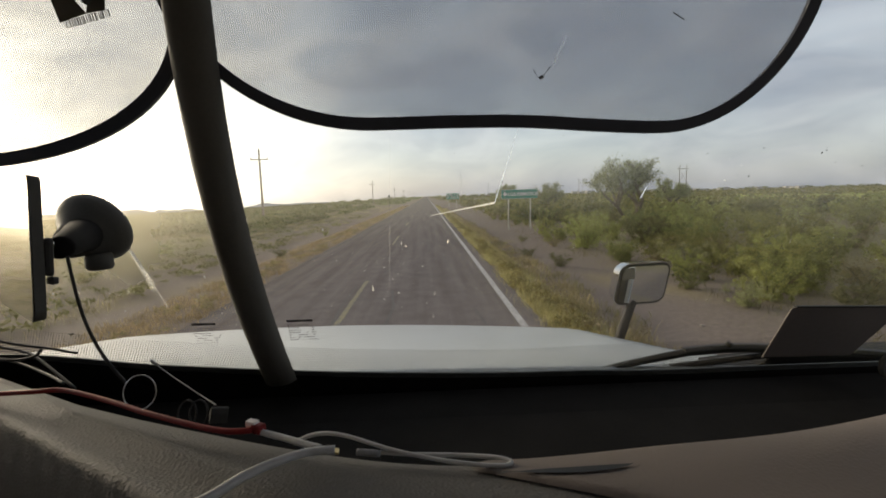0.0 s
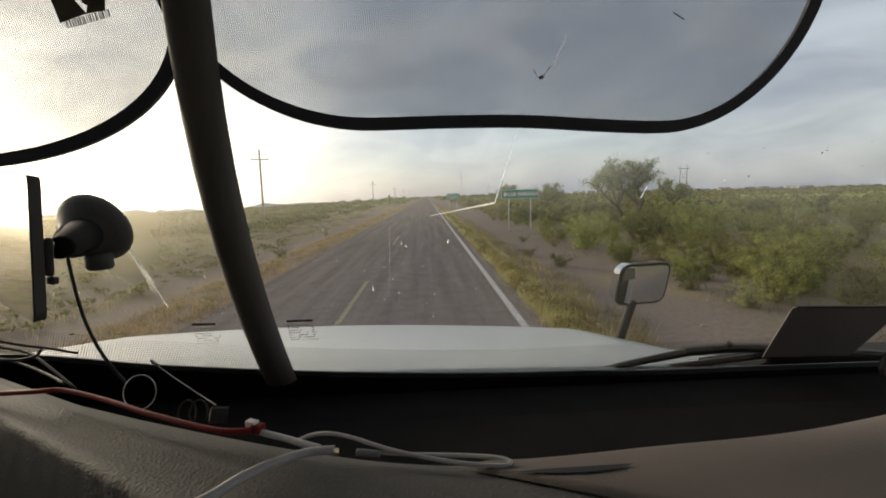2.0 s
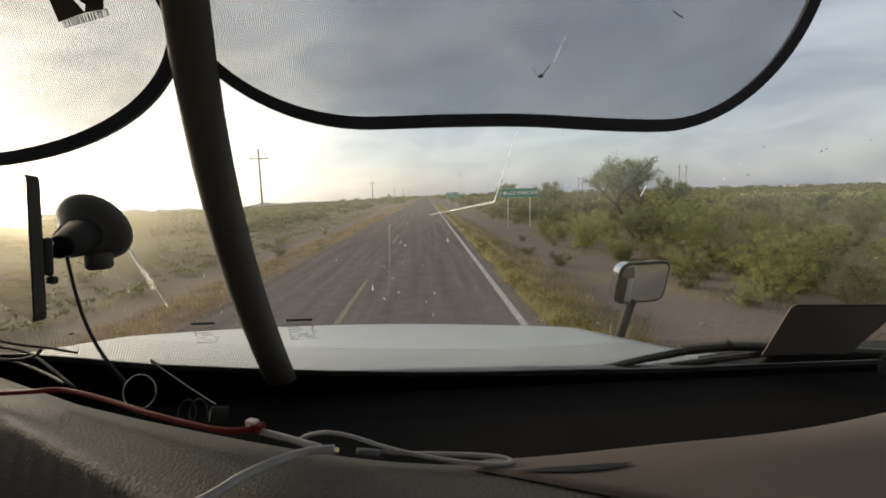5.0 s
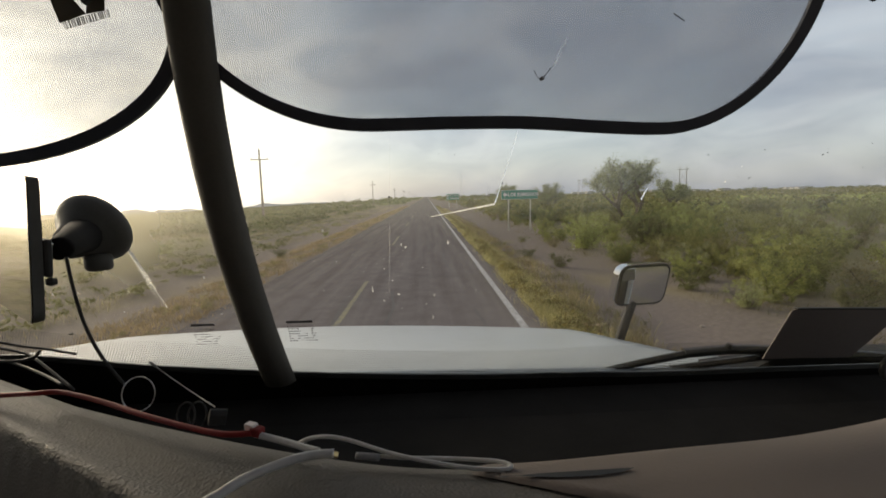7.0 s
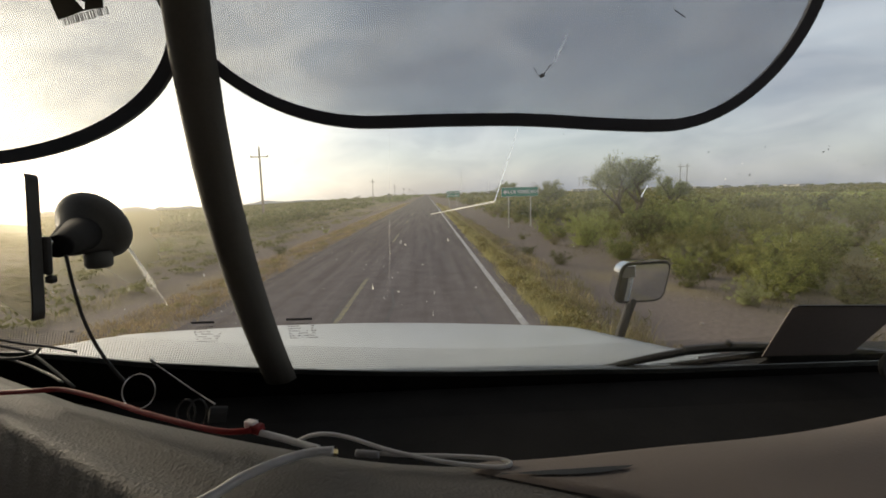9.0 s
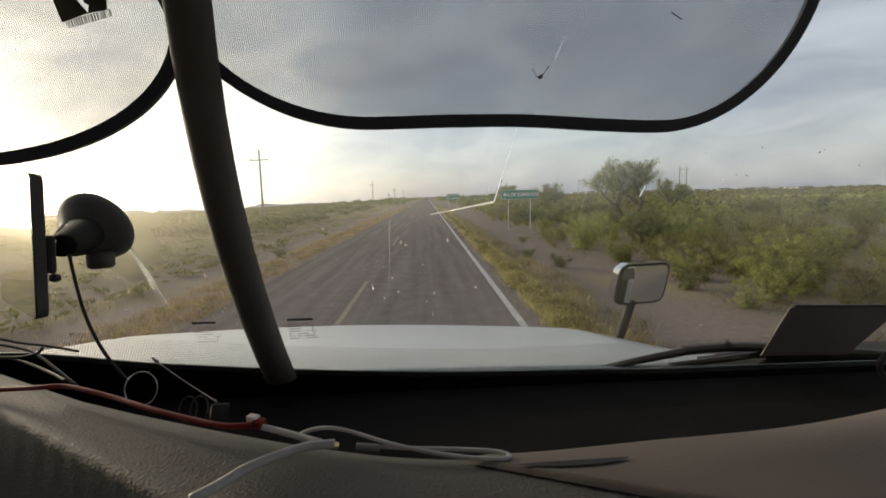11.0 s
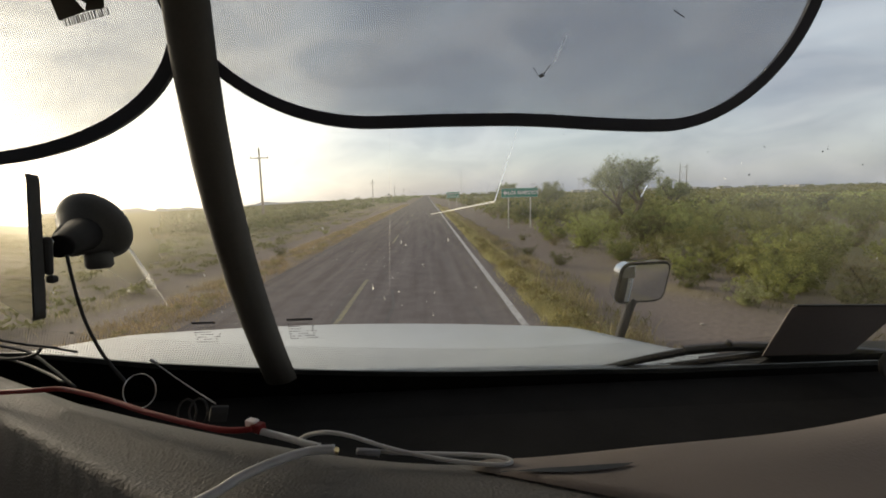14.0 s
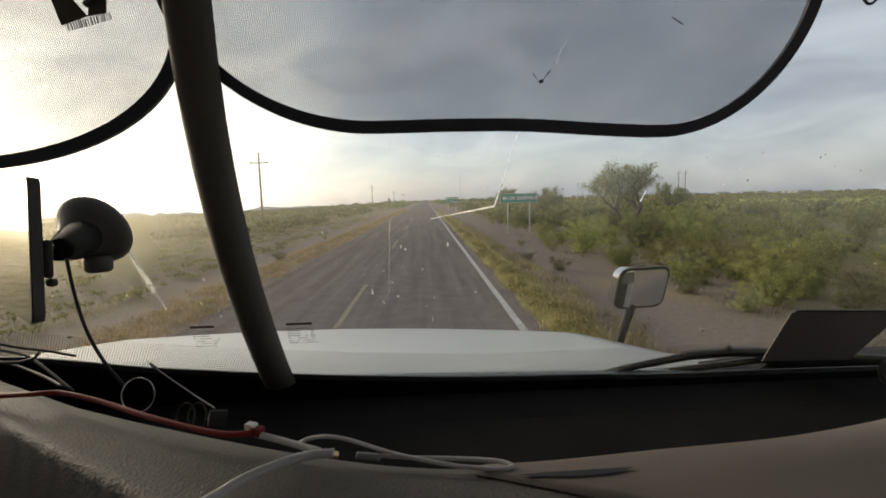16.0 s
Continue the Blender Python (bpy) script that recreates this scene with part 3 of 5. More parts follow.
def cab_box(name, x0, x1, y0, y1, z0, z1, material, bevel=0.01, label=""):
    return part(name, box(x0, x1, y0, y1, EYE_Z + z0, EYE_Z + z1, bevel), material, truck, label)


cab_box("roof", XC - 1.39, XC + 1.39, -1.5, 0.52, 0.56, 0.62, M_CABWALL, label="grey cab roof lining")
cab_box("rear_wall", XC - 1.39, XC + 1.39, -1.56, -1.50, -1.25, 0.62, M_CABWALL)
cab_box("floor_pan", XC - 1.39, XC + 1.39, -1.5, 0.86, -1.31, -1.25, M_CABWALL)
cab_box("firewall", XC - 1.34, XC + 1.34, 0.84, 0.90, -1.25, -0.37, M_BLACK)
for s in (-1, 1):
    x = XC + s * 1.36
    sill = -0.46 if s > 0 else -0.05
    back = -1.05 if s > 0 else -0.55
    cab_box("door", x - 0.03, x + 0.03, -1.5, 0.86, -1.25, sill, M_CABWALL)
    cab_box("rear_pillar", x - 0.03, x + 0.03, -1.5, back, sill, 0.56, M_CABWALL)
    cab_box("door_skin", x + s * 0.045 - 0.012, x + s * 0.045 + 0.012, -1.5, 0.86, -1.25, sill, M_PAINT, label="white outer door skin")
    cab_box("cab_skin", x + s * 0.045 - 0.012, x + s * 0.045 + 0.012, -1.5, back, sill, 0.62, M_PAINT)
    pil = [(x - s * 0.10 - 0.03, -0.37), (x - s * 0.10 + 0.03, -0.37), (x - s * 0.10 + 0.03, 0.56), (x - s * 0.10 - 0.03, 0.56)]
    part("side_pillar", slab(pil, -0.05, 0.06), M_POST, truck)
for s in (-1, 1):
    # the unseen left corner reaches further in, added width to shut out a sunlit gap
    inner = 1.20 if s < 0 else 1.30
    corner = [(XC + s * a, b) for a, b in ((inner, -0.46), (1.40, -0.46), (1.40, 0.58), (inner, 0.58))]
    part("cab_corner", slab(corner, 0.062, 0.10), M_PAINT, truck, "white cab corner beside the windscreen")
part("header", slab([(XC - 1.34, 0.50), (XC + 1.34, 0.50), (XC + 1.34, 0.60), (XC - 1.34, 0.60)], -0.05, 0.05), M_POST, truck)
EDGE = ((XC - 1.34, -0.215), (-0.696, -0.253), (-0.606, -0.267), (-0.515, -0.283), (-0.419, -0.293), (-0.321, -0.304), (-0.17, -0.317), (-0.015, -0.327),
        (0.091, -0.332), (0.198, -0.335), (0.307, -0.337), (0.384, -0.341), (0.506, -0.343), (0.639, -0.342), (XC + 1.34, -0.345))


def lower_edge(u):
    """Height of the glass's curved lower edge."""
    for (a, p), (c, r) in zip(EDGE, EDGE[1:]):
        if u <= c:
            return p + (r - p) * (u - a) / (c - a)
    return EDGE[-1][1]


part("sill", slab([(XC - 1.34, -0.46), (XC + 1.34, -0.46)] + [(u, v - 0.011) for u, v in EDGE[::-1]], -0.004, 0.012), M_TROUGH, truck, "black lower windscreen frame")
for s in (-1, 1):
    x = XC + s * 1.405
    cab_box("sleeper_side", x - 0.012, x + 0.012, -3.2, -1.5, -1.25, 0.95, M_PAINT, label="white sleeper cab side")
cab_box("sleeper_back", XC - 1.39, XC + 1.39, -3.22, -3.18, -1.25, 0.95, M_PAINT)
cab_box("sleeper_roof", XC - 1.39, XC + 1.39, -3.2, -1.5, 0.95, 0.99, M_PAINT)
cab_box("sleeper_front", XC - 1.39, XC + 1.39, -1.53, -1.49, 0.62, 0.95, M_PAINT)
for x in (XC - 0.95, XC + 0.95):
    for y in (1.5, -1.0):
        tyre = revolve([(0, 0.40), (0.02, 0.50), (0.06, 0.52), (0.22, 0.52), (0.26, 0.50), (0.28, 0.40)], (x - 0.14, y, 0.52), (x + 1, y, 0.52), 32)
        w = part("wheel", tyre, M_RUBBER, truck)
        part("rim", revolve([(0, 0.05), (0.02, 0.30), (0.05, 0.38), (0.20, 0.38), (0.22, 0.05)], (x - 0.11, y, 0.52), (x + 1, y, 0.52), 24), M_GALV, w)
    for y in (1.5, -1.0):
        part("axle_mount", box(x - 0.12, x + 0.12, y - 0.06, y + 0.06, 0.50, 1.30, 0.01), M_BLACK, truck)


# hood: lofted, crowned across, falling forward
def hood_point(y, s):
    hw = 1.30 - 0.20 * (y - 0.9) - (0.45 * max(0, y - 1.95) ** 1.5)
    base = -0.362 - 0.262 * (y - 0.92) if y < 1.35 else -0.475 - 0.180 * (y - 1.35)
    base -= 3.5 * max(0.0, y - 2.08) ** 2
    side = min(abs(s), 1.0)
    z = base - 0.034 * side ** 1.8 - 0.020 * max(-1.0, min(1.0, s)) * min(1.0, (y - 0.86) / 0.6)
    x = XC - 0.10 + hw * s
    if abs(s) > 1:
        t = abs(s) - 1
        x = XC - 0.10 + math.copysign(hw + 0.05 * math.sin(min(t, 0.5) * math.pi), s)
        z -= t * 1.1 + 0.03
    return C(x, y, z)


hs = [-1.45, -1.25, -1.1, -1.03] + [-1 + 2 * k / 40 for k in range(41)] + [1.03, 1.1, 1.25, 1.45]
hy = [0.86 + 1.44 * k / 36 for k in range(37)]
hv = [hood_point(y, s) for y in hy for s in hs]
hf = [(j * len(hs) + i, j * len(hs) + i + 1, (j + 1) * len(hs) + i + 1, (j + 1) * len(hs) + i) for j in range(len(hy) - 1) for i in range(len(hs) - 1)]
hood = part("hood", mesh_of("hood", hv, hf, M_PAINT, True), None, truck, "white painted sloping hood")
solid = hood.modifiers.new("thickness", "SOLIDIFY")
solid.thickness = 0.02
part("grille", box(XC - 0.85, XC + 0.85, 2.06, 2.2, 0.7, EYE_Z - 0.78, 0.02), M_CHROME, truck)

# centre post, slightly bowed, with a rounded front
post = bmesh.new()
prof = [(-0.029, 0.045), (-0.030, 0.0), (-0.020, -0.018), (-0.008, -0.026), (0.008, -0.026), (0.020, -0.018), (0.027, 0.0), (0.006, 0.045)]
rings = []
for k in range(15):
    v = -0.316 + 0.851 * k / 14
    bow = -0.020 * max(-0.6, 1 - ((v + 0.03) / 0.27) ** 2)
    rings.append([post.verts.new(W(XC + 0.002 + u + bow, v, o - 0.030)) for u, o in prof])
for r1, r2 in zip(rings, rings[1:]):
    for k in range(len(prof)):
        k2 = (k + 1) % len(prof)
        post.faces.new((r1[k], r1[k2], r2[k2], r2[k]))
post.faces.new(rings[0])
post.faces.new(rings[-1][::-1])
part("centre_post", post, M_POST, truck, "dark grey windscreen centre post", smooth=True)

# windscreen panes, their dotted lower band, cracks and dirt
panes = []
for a, b in ((XC - 1.26, XC - 0.026), (XC - 0.024, XC + 1.26)):
    me = mesh_of("windscreen_pane", [W(a, -0.35, 0.004), W(b, -0.35, 0.004), W(b, 0.50, 0.004), W(a, 0.50, 0.004)], [(0, 1, 2, 3)], M_GLASS if panes else M_GLASS_L)
    p = part("windscreen_pane", me, None, truck, "dusty cracked windscreen glass")
    p.visible_shadow = False
    panes.append(p)
    dots = []
    rows = 15
    for r in range(rows):
        size = 0.0010 + 0.0007 * r / rows
        for k in range(int((b - a) / 0.0043)):
            u = a + 0.0043 * (k + 0.5 * (r % 2))
            v = lower_edge(u) + 0.050 + 0.012 * min(1.0, max(0.0, (u - 0.15) / 0.3)) - 0.0040 * r
            dots += [W(u - size, v, -0.001), W(u, v - size, -0.001), W(u + size, v, -0.001), W(u, v + size, -0.001)]
    tagged(part("frit_dots", mesh_of("frit_dots", dots, [(4 * i, 4 * i + 1, 4 * i + 2, 4 * i + 3) for i in range(len(dots) // 4)], M_FRIT), None, p, "band of small black printed dots"), kind="stuff")
    part("frit_band", slab([(a + (b - a) * k / 24, lower_edge(a + (b - a) * k / 24) - 0.0115) for k in range(25)] + [(b - (b - a) * k / 24, lower_edge(b - (b - a) * k / 24)) for k in range(25)], -0.0015, 0.001), M_SEAL, p, "grey rubber seal along the lower edge")


def flat(points, off=-0.003):
    """A thin flake on the glass."""
    return slab(points, off - 0.0006, off)


def line_flake(p, q, w0, w1):
    d = Vector((q[0] - p[0], q[1] - p[1])).normalized()
    nrm = Vector((-d.y, d.x))
    return [(p[0] + nrm.x * w0, p[1] + nrm.y * w0), (p[0] - nrm.x * w0, p[1] - nrm.y * w0),
            (q[0] - nrm.x * w1, q[1] - nrm.y * w1), (q[0] + nrm.x * w1, q[1] + nrm.y * w1)]


part("crack", flat(line_flake((0.131, 0.088), (0.1035, -0.012), 0.0003, 0.0006)), M_CRACK, panes[1], "white crack in the glass")
part("crack", flat(line_flake((0.1035, -0.013), (0.006, -0.030), 0.0015, 0.0004)), M_SMEAR, panes[1], "white crack in the glass")
part("crack", flat(line_flake((0.334, 0.005), (0.328, -0.012), 0.0005, 0.0007)), M_CRACK, panes[1])
part("streak", flat(line_flake((-0.048, 0.087), (-0.062, -0.10), 0.0006, 0.0012)), M_THINFILM, panes[1], "thin dried water streak")
part("streak", flat(line_flake((-0.057, -0.04), (-0.066, -0.155), 0.0006, 0.0012)), M_THINFILM, panes[1])
rnd = random.Random(6)
for k in range(12):
    t = k / 11
    p = (-0.4615 + 0.0110 * t, -0.0626 - 0.0110 * t + rnd.uniform(-0.004, 0.004))
    r = rnd.uniform(0.45, 1.0) * (1 - 0.4 * abs(t - 0.5))
    e = (p[0] + (0.0150 + 0.012 * t) * r * 1.3, p[1] + (-0.0866 - 0.006 * t) * r * 1.3)
    part("streak", flat(line_flake(p, e, rnd.uniform(0.0006, 0.0015), 0.0004), -0.003 - 0.0007 * k), M_FILM, panes[0], "dried splash beside the suction cup" if k == 0 else "")
rnd = random.Random(11)
for pane, u0, u1, n in ((panes[0], -0.72, -0.31, 60), (panes[1], -0.21, 0.80, 70)):
    bmx = bmesh.new()
    for k in range(n):
        u, v = rnd.uniform(u0, u1), rnd.uniform(-0.21, 0.07)
        if pane == panes[1] and rnd.random() < 0.65:
            u = rnd.uniform(-0.20, 0.02)
            v = rnd.uniform(-0.19, -0.03)
        r = rnd.choice((0.0004, 0.0005, 0.0007, 0.0009, 0.0015))
        el = rnd.uniform(1, 3) if rnd.random() < 0.3 else 1
        tail = rnd.uniform(4, 11) if rnd.random() < 0.12 else 0        # a few ran upwards in the wind as they dried
        vs = [bmx.verts.new(W(u + r * math.cos(a) * rnd.uniform(0.3, 1.4), v + el * r * math.sin(a) * rnd.uniform(0.3, 1.4) + (tail * r if i == 2 else 0), -0.003)) for i, a in enumerate([2 * math.pi * i / 9 for i in range(9)])]
        bmx.faces.new(vs)
    tagged(part("splatter", bmx, M_SMEAR, pane, "small pale insect and dust splatters"), kind="stuff")
bmx = bmesh.new()
for k in range(26):
    u, v = rnd.uniform(-0.2, 0.85), rnd.uniform(-0.02, 0.09)
    r = rnd.choice((0.0006, 0.0009, 0.0013))
    bmx.faces.new([bmx.verts.new(W(u + r * math.cos(a) * rnd.uniform(0.4, 1.5), v + r * math.sin(a) * rnd.uniform(0.4, 1.5), -0.003)) for a in [2 * math.pi * i / 6 for i in range(6)]])
tagged(part("splatter", bmx, M_TEAR, panes[1], "small dark insect specks"), kind="stuff")
# etched markings, not readable
for pane, u0, s in ((panes[1], -0.245, 1.0), (panes[0], -0.405, 0.9)):
    marks = bmesh.new()
    rr = random.Random(3)
    rows = [(0.0, 0.044 * s, 0.0045)] + [(-0.007 - 0.0048 * i, 0, 0.0013) for i in range(7)]
    for dv, wide, h in rows:
        u = u0
        stop = u0 + (wide or 0.046 * s)
        while u < stop:
            wd = wide or rr.uniform(0.0012, 0.005)
            if wide or rr.random() < 0.6:
                marks.faces.new([marks.verts.new(W(a, b, -0.003)) for a, b in ((u, -0.208 + dv), (u + wd, -0.208 + dv), (u + wd, -0.208 + dv + h), (u, -0.208 + dv + h))])
            u += wd + 0.0015
    part("glass_marking", marks, M_ETCH, pane, "small dark maker's marking on the glass")

part("cowl", slab([(0.596, -0.47), (1.12, -0.47), (1.12, -0.352), (0.704, -0.350), (0.675, -0.366), (0.596, -0.374)], 0.05, 0.12), M_BLACK, truck, "black cowl beside the wiper pivot")
# wipers
for sgn in (1, -1):
    def q(u, v, o=0.06):
        return W(u if sgn > 0 else 2 * XC - u - 0.10, v, o)
    wiper = part("wiper", tube([q(1.05, -0.375), q(0.947, -0.358), q(0.784, -0.339), q(0.685, -0.329), q(0.607, -0.325), q(0.515, -0.330)], 0.010, 8), M_WIPER, truck, "black windscreen wiper")
    part("wiper_blade", tube([q(0.53, -0.330), q(0.421, -0.351), q(0.343, -0.369), q(0.308, -0.376)], 0.009, 6, taper=0.5), M_WIPER, wiper)
    part("pivot_cap", revolve([(0, 0.007), (0.012, 0.007), (0.016, 0.004)], q(0.604, -0.325), q(0.604, -0.26), 10), M_WIPER, wiper)
    part("linkage", tube([q(0.95, -0.366), q(0.827, -0.356), q(0.703, -0.347), q(0.611, -0.355), q(0.496, -0.367)], 0.007, 6), M_WIPER, wiper)

# hood mirror
mirror = part("hood_mirror", tube([C(0.772, 1.75, -0.63), C(0.800, 1.75, -0.54), C(0.835, 1.76, -0.45)], 0.019, 10), M_BLACK, truck, "hood mirror on a dark stalk")
mm = Matrix.Translation(C(0.872, 1.76, -0.380)) @ Euler((radians(0.3), radians(-2), radians(-0.6))).to_matrix().to_4x4()
mm = mm @ Matrix(((1, 0, 0.24, 0), (0, 1, 0, 0), (0, 0, 1, 0), (0, 0, 0, 1)))      # the head leans outwards


def rounded_plate(wd, ht, r, y0, y1, m, shrink=1.0):
    pts = []
    for cx, cz, a0 in ((wd / 2 - r, -ht / 2 + r, -90), (wd / 2 - r, ht / 2 - r, 0), (-wd / 2 + r, ht / 2 - r, 90), (-wd / 2 + r, -ht / 2 + r, 180)):
        for k in range(7):
            a = radians(a0 + 15 * k)
            pts.append((cx + r * math.cos(a), cz + r * math.sin(a)))
    bm = bmesh.new()
    f = [bm.verts.new(m @ Vector((x, y0, z))) for x, z in pts]
    b = [bm.verts.new(m @ Vector((x * shrink, y1, z * shrink))) for x, z in pts]
    bm.faces.new(f)
    bm.faces.new(b[::-1])
    for i in range(len(f)):
        j = (i + 1) % len(f)
        bm.faces.new((f[i], b[i], b[j], f[j]))
    return bm


part("mirror_shell", rounded_plate(0.214, 0.174, 0.042, -0.004, 0.075, mm, 0.90), M_CHROME, mirror, "chrome mirror housing")
part("mirror_rim", rounded_plate(0.204, 0.164, 0.034, -0.008, 0.002, mm), M_BLACK, mirror)
gl_v, gl_f = [], []                       # convex glass
for j in range(13):
    for i in range(17):
        a, b = 2 * i / 16 - 1, 2 * j / 12 - 1
        rad = max(1.0, (abs(a) ** 7 + abs(b) ** 7) ** (1 / 7))
        gx, gz_ = 0.094 * a / rad, 0.074 * b / rad
        gl_v.append(mm @ Vector((gx, -0.0125 - 0.006 * (1 - (gx / 0.094) ** 2 * 0.62 - (gz_ / 0.094) ** 2 * 0.62), gz_)))
        if i and j:
            k = j * 17 + i
            gl_f.append((k - 18, k - 17, k, k - 1))
part("mirror_glass", mesh_of("mirror_glass", gl_v, gl_f, M_MIRROR, True), None, mirror, "convex mirror glass")

# ---- dashboard ----
def dash_edge(x):
    return 0.236 + 0.46 * (math.sqrt((x - 0.05) ** 2 + 0.02) - (x - 0.05)) / 2 * 1.02 + 0.285 * (math.sqrt((x - 0.05) ** 2 + 0.01) + (x - 0.05)) / 2 - 0.040 + 0.09 * max(0.0, -0.30 - x)


def dash_height(x, y):
    d = dash_edge(x) - y
    left = min(1.0, max(0.0, (0.02 - x) / 0.25))
    z = -0.153 - (0.012 - 0.008 * math.exp(-((x - 0.12) / 0.10) ** 2)) * max(0.0, 1 - d / 0.04) ** 2
    q = y + 0.59 * x                                   # pressed folds running across the driver's side
    fade = min(1.0, max(0.0, (0.184 - q) / 0.014)) * min(1.0, max(0.0, (q - 0.115) / 0.015)) * min(1.0, max(0.0, (-0.06 - x) / 0.08))
    z += fade * 0.0020 * math.cos(2 * math.pi * (q - 0.1355) / 0.035) - 0.004 * left
    z -= 7.0 * max(0.0, 0.130 - q) * min(1.0, max(0.0, (-0.06 - x) / 0.10)) * min(1.0, max(0.0, (0.130 - q) / 0.006))
    z -= 0.25 * max(0.0, 0.06 - y) ** 2
    return z


dx = [-1.38 + 0.6 * k / 12 for k in range(12)] + [-0.78 + 0.76 * k / 140 for k in range(140)] + [-0.02 + 0.90 * k / 40 for k in range(41)]
ND = len(dx)
rows_n = 90
dv = []
for j in range(rows_n + 4):
    for x in dx:
        e = dash_edge(x)
        if j <= rows_n:
            y = -0.16 + (e + 0.16) * (1 - (1 - j / rows_n) ** 1.15)
            dv.append(C(x, y, dash_height(x, y)))
        else:
            k = j - rows_n
            dv.append(C(x, e + (0.006, 0.004, -0.03)[k - 1], dash_height(x, e) - (0.012, 0.10, 0.20)[k - 1]))
df = [(j * ND + i, j * ND + i + 1, (j + 1) * ND + i + 1, (j + 1) * ND + i) for j in range(rows_n + 3) for i in range(ND - 1)]
dashboard = part("dashboard", mesh_of("dashboard", dv, df, M_VINYL, True), None, truck, "dark brown grained vinyl dashboard")
pp = []                                    # lighter moulding on the passenger's side, lying over the main pad
for j in range(rows_n + 3):
    for i in range(61):
        t = 1 - (1 - min(j, rows_n) / rows_n) ** 1.15
        yb = -0.16 + (dash_edge(0.05) + 0.16) * t
        xb = max(0.022, 0.005 + 2.43 * (0.236 - yb))
        x = xb + (0.88 - xb) * (i / 60) ** 1.3
        e = dash_edge(x)
        y = -0.16 + (e + 0.16) * t
        lift = 0.0012 + 0.0023 * min(1.0, i / 2)
        if j > rows_n:
            pp.append(C(x, e + 0.008, dash_height(x, e) - 0.012 * (j - rows_n) ** 2))
        else:
            pp.append(C(x, y, dash_height(x, y) + lift))
part("passenger_dash_pad", mesh_of("passenger_dash_pad", pp, [(j * 61 + i, j * 61 + i + 1, (j + 1) * 61 + i + 1, (j + 1) * 61 + i) for j in range(rows_n + 2) for i in range(60)], M_VINYL_R, True), None, truck, "lighter brown vinyl dashboard pad")
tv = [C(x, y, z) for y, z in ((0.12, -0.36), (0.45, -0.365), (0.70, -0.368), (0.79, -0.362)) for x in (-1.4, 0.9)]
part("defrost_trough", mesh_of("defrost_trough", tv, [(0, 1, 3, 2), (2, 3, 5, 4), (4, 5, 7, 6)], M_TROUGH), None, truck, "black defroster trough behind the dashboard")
cab_box("dash_body", -1.4, 0.9, -0.10, 0.10, -1.0, -0.30, M_BLACK)

# ---- sunshades ----
def sunshade(outline_args, label, name="sunshade"):
    outer = [(0.97 * u, 0.97 * v) for u, v in round_outline(*outline_args)]
    inner = [(0.97 * u, 0.97 * v) for u, v in round_outline(*outline_args[:5], 0.016, outline_args[6])]
    sh = thing(name, W(sum(p[0] for p in outer) / len(outer), outline_args[2], -0.02), label, "sunshade", "sunshades on the windscreen")
    f = part("screen_mesh", slab(inner, -0.0205, -0.0200), M_MESH, sh, "fine grey woven screen")
    part("piping", ribbon(inner, outer, -0.024, -0.017), M_PIPING, sh, "black fabric edging")
    return sh


shade_r = sunshade((-0.320, 0.512, 0.0925, 0.56, ((0.25, 0.180), (0.170, 0.165), (0.1, 0.05), (0.1, 0.05)), 0.0, 0.012), "grey mesh sunshade with black edging on the windscreen")
shade_l = sunshade((-0.715, -0.290, 0.0545, 0.56, ((0.05, 0.05), (0.36, 0.185), (0.1, 0.05), (0.1, 0.05)), 0.0, 0.0), "grey mesh sunshade with black edging and a label")


def shade_flake(pts, material, parent, name, label=""):
    return part(name, slab([(0.968 * u, 0.968 * v) for u, v in pts], -0.0222, -0.0212), material, parent, label)


insect = bmesh.new()                        # ragged remains: a blot and two smeared strokes
ri = random.Random(17)
for (au, av), (bu, bv), n, r0 in (((0.1565, 0.1525), (0.1610, 0.1540), 9, 0.0026), ((0.1470, 0.1635), (0.1555, 0.1530), 9, 0.0010), ((0.1610, 0.1545), (0.1700, 0.1665), 12, 0.0014), ((0.1745, 0.1730), (0.1760, 0.1760), 3, 0.0009)):
    for k in range(n):
        f = (k + ri.random()) / n
        cu_, cv_ = au + (bu - au) * f + ri.uniform(-0.3, 0.3) * r0, av + (bv - av) * f + ri.uniform(-0.3, 0.3) * r0
        rr_ = r0 * ri.uniform(0.45, 1.0)
        insect.faces.new([insect.verts.new(W(0.968 * (cu_ + rr_ * math.cos(w_) * ri.uniform(0.5, 1.2)), 0.968 * (cv_ + rr_ * math.sin(w_) * ri.uniform(0.5, 1.2)), -0.0222 - 0.00002 * k)) for w_ in [2 * math.pi * q_ / 7 for q_ in range(7)]])
part("insect_mark", insect, M_TEAR, shade_r, "dark squashed insect mark")
shade_flake(line_flake((0.175, 0.170), (0.187, 0.199), 0.0007, 0.0004), M_CRACK, shade_r, "scratch", "short pale scratch")
shade_flake(line_flake((0.322, 0.224), (0.338, 0.216), 0.0004, 0.0003), M_TEAR, shade_r, "insect_mark")
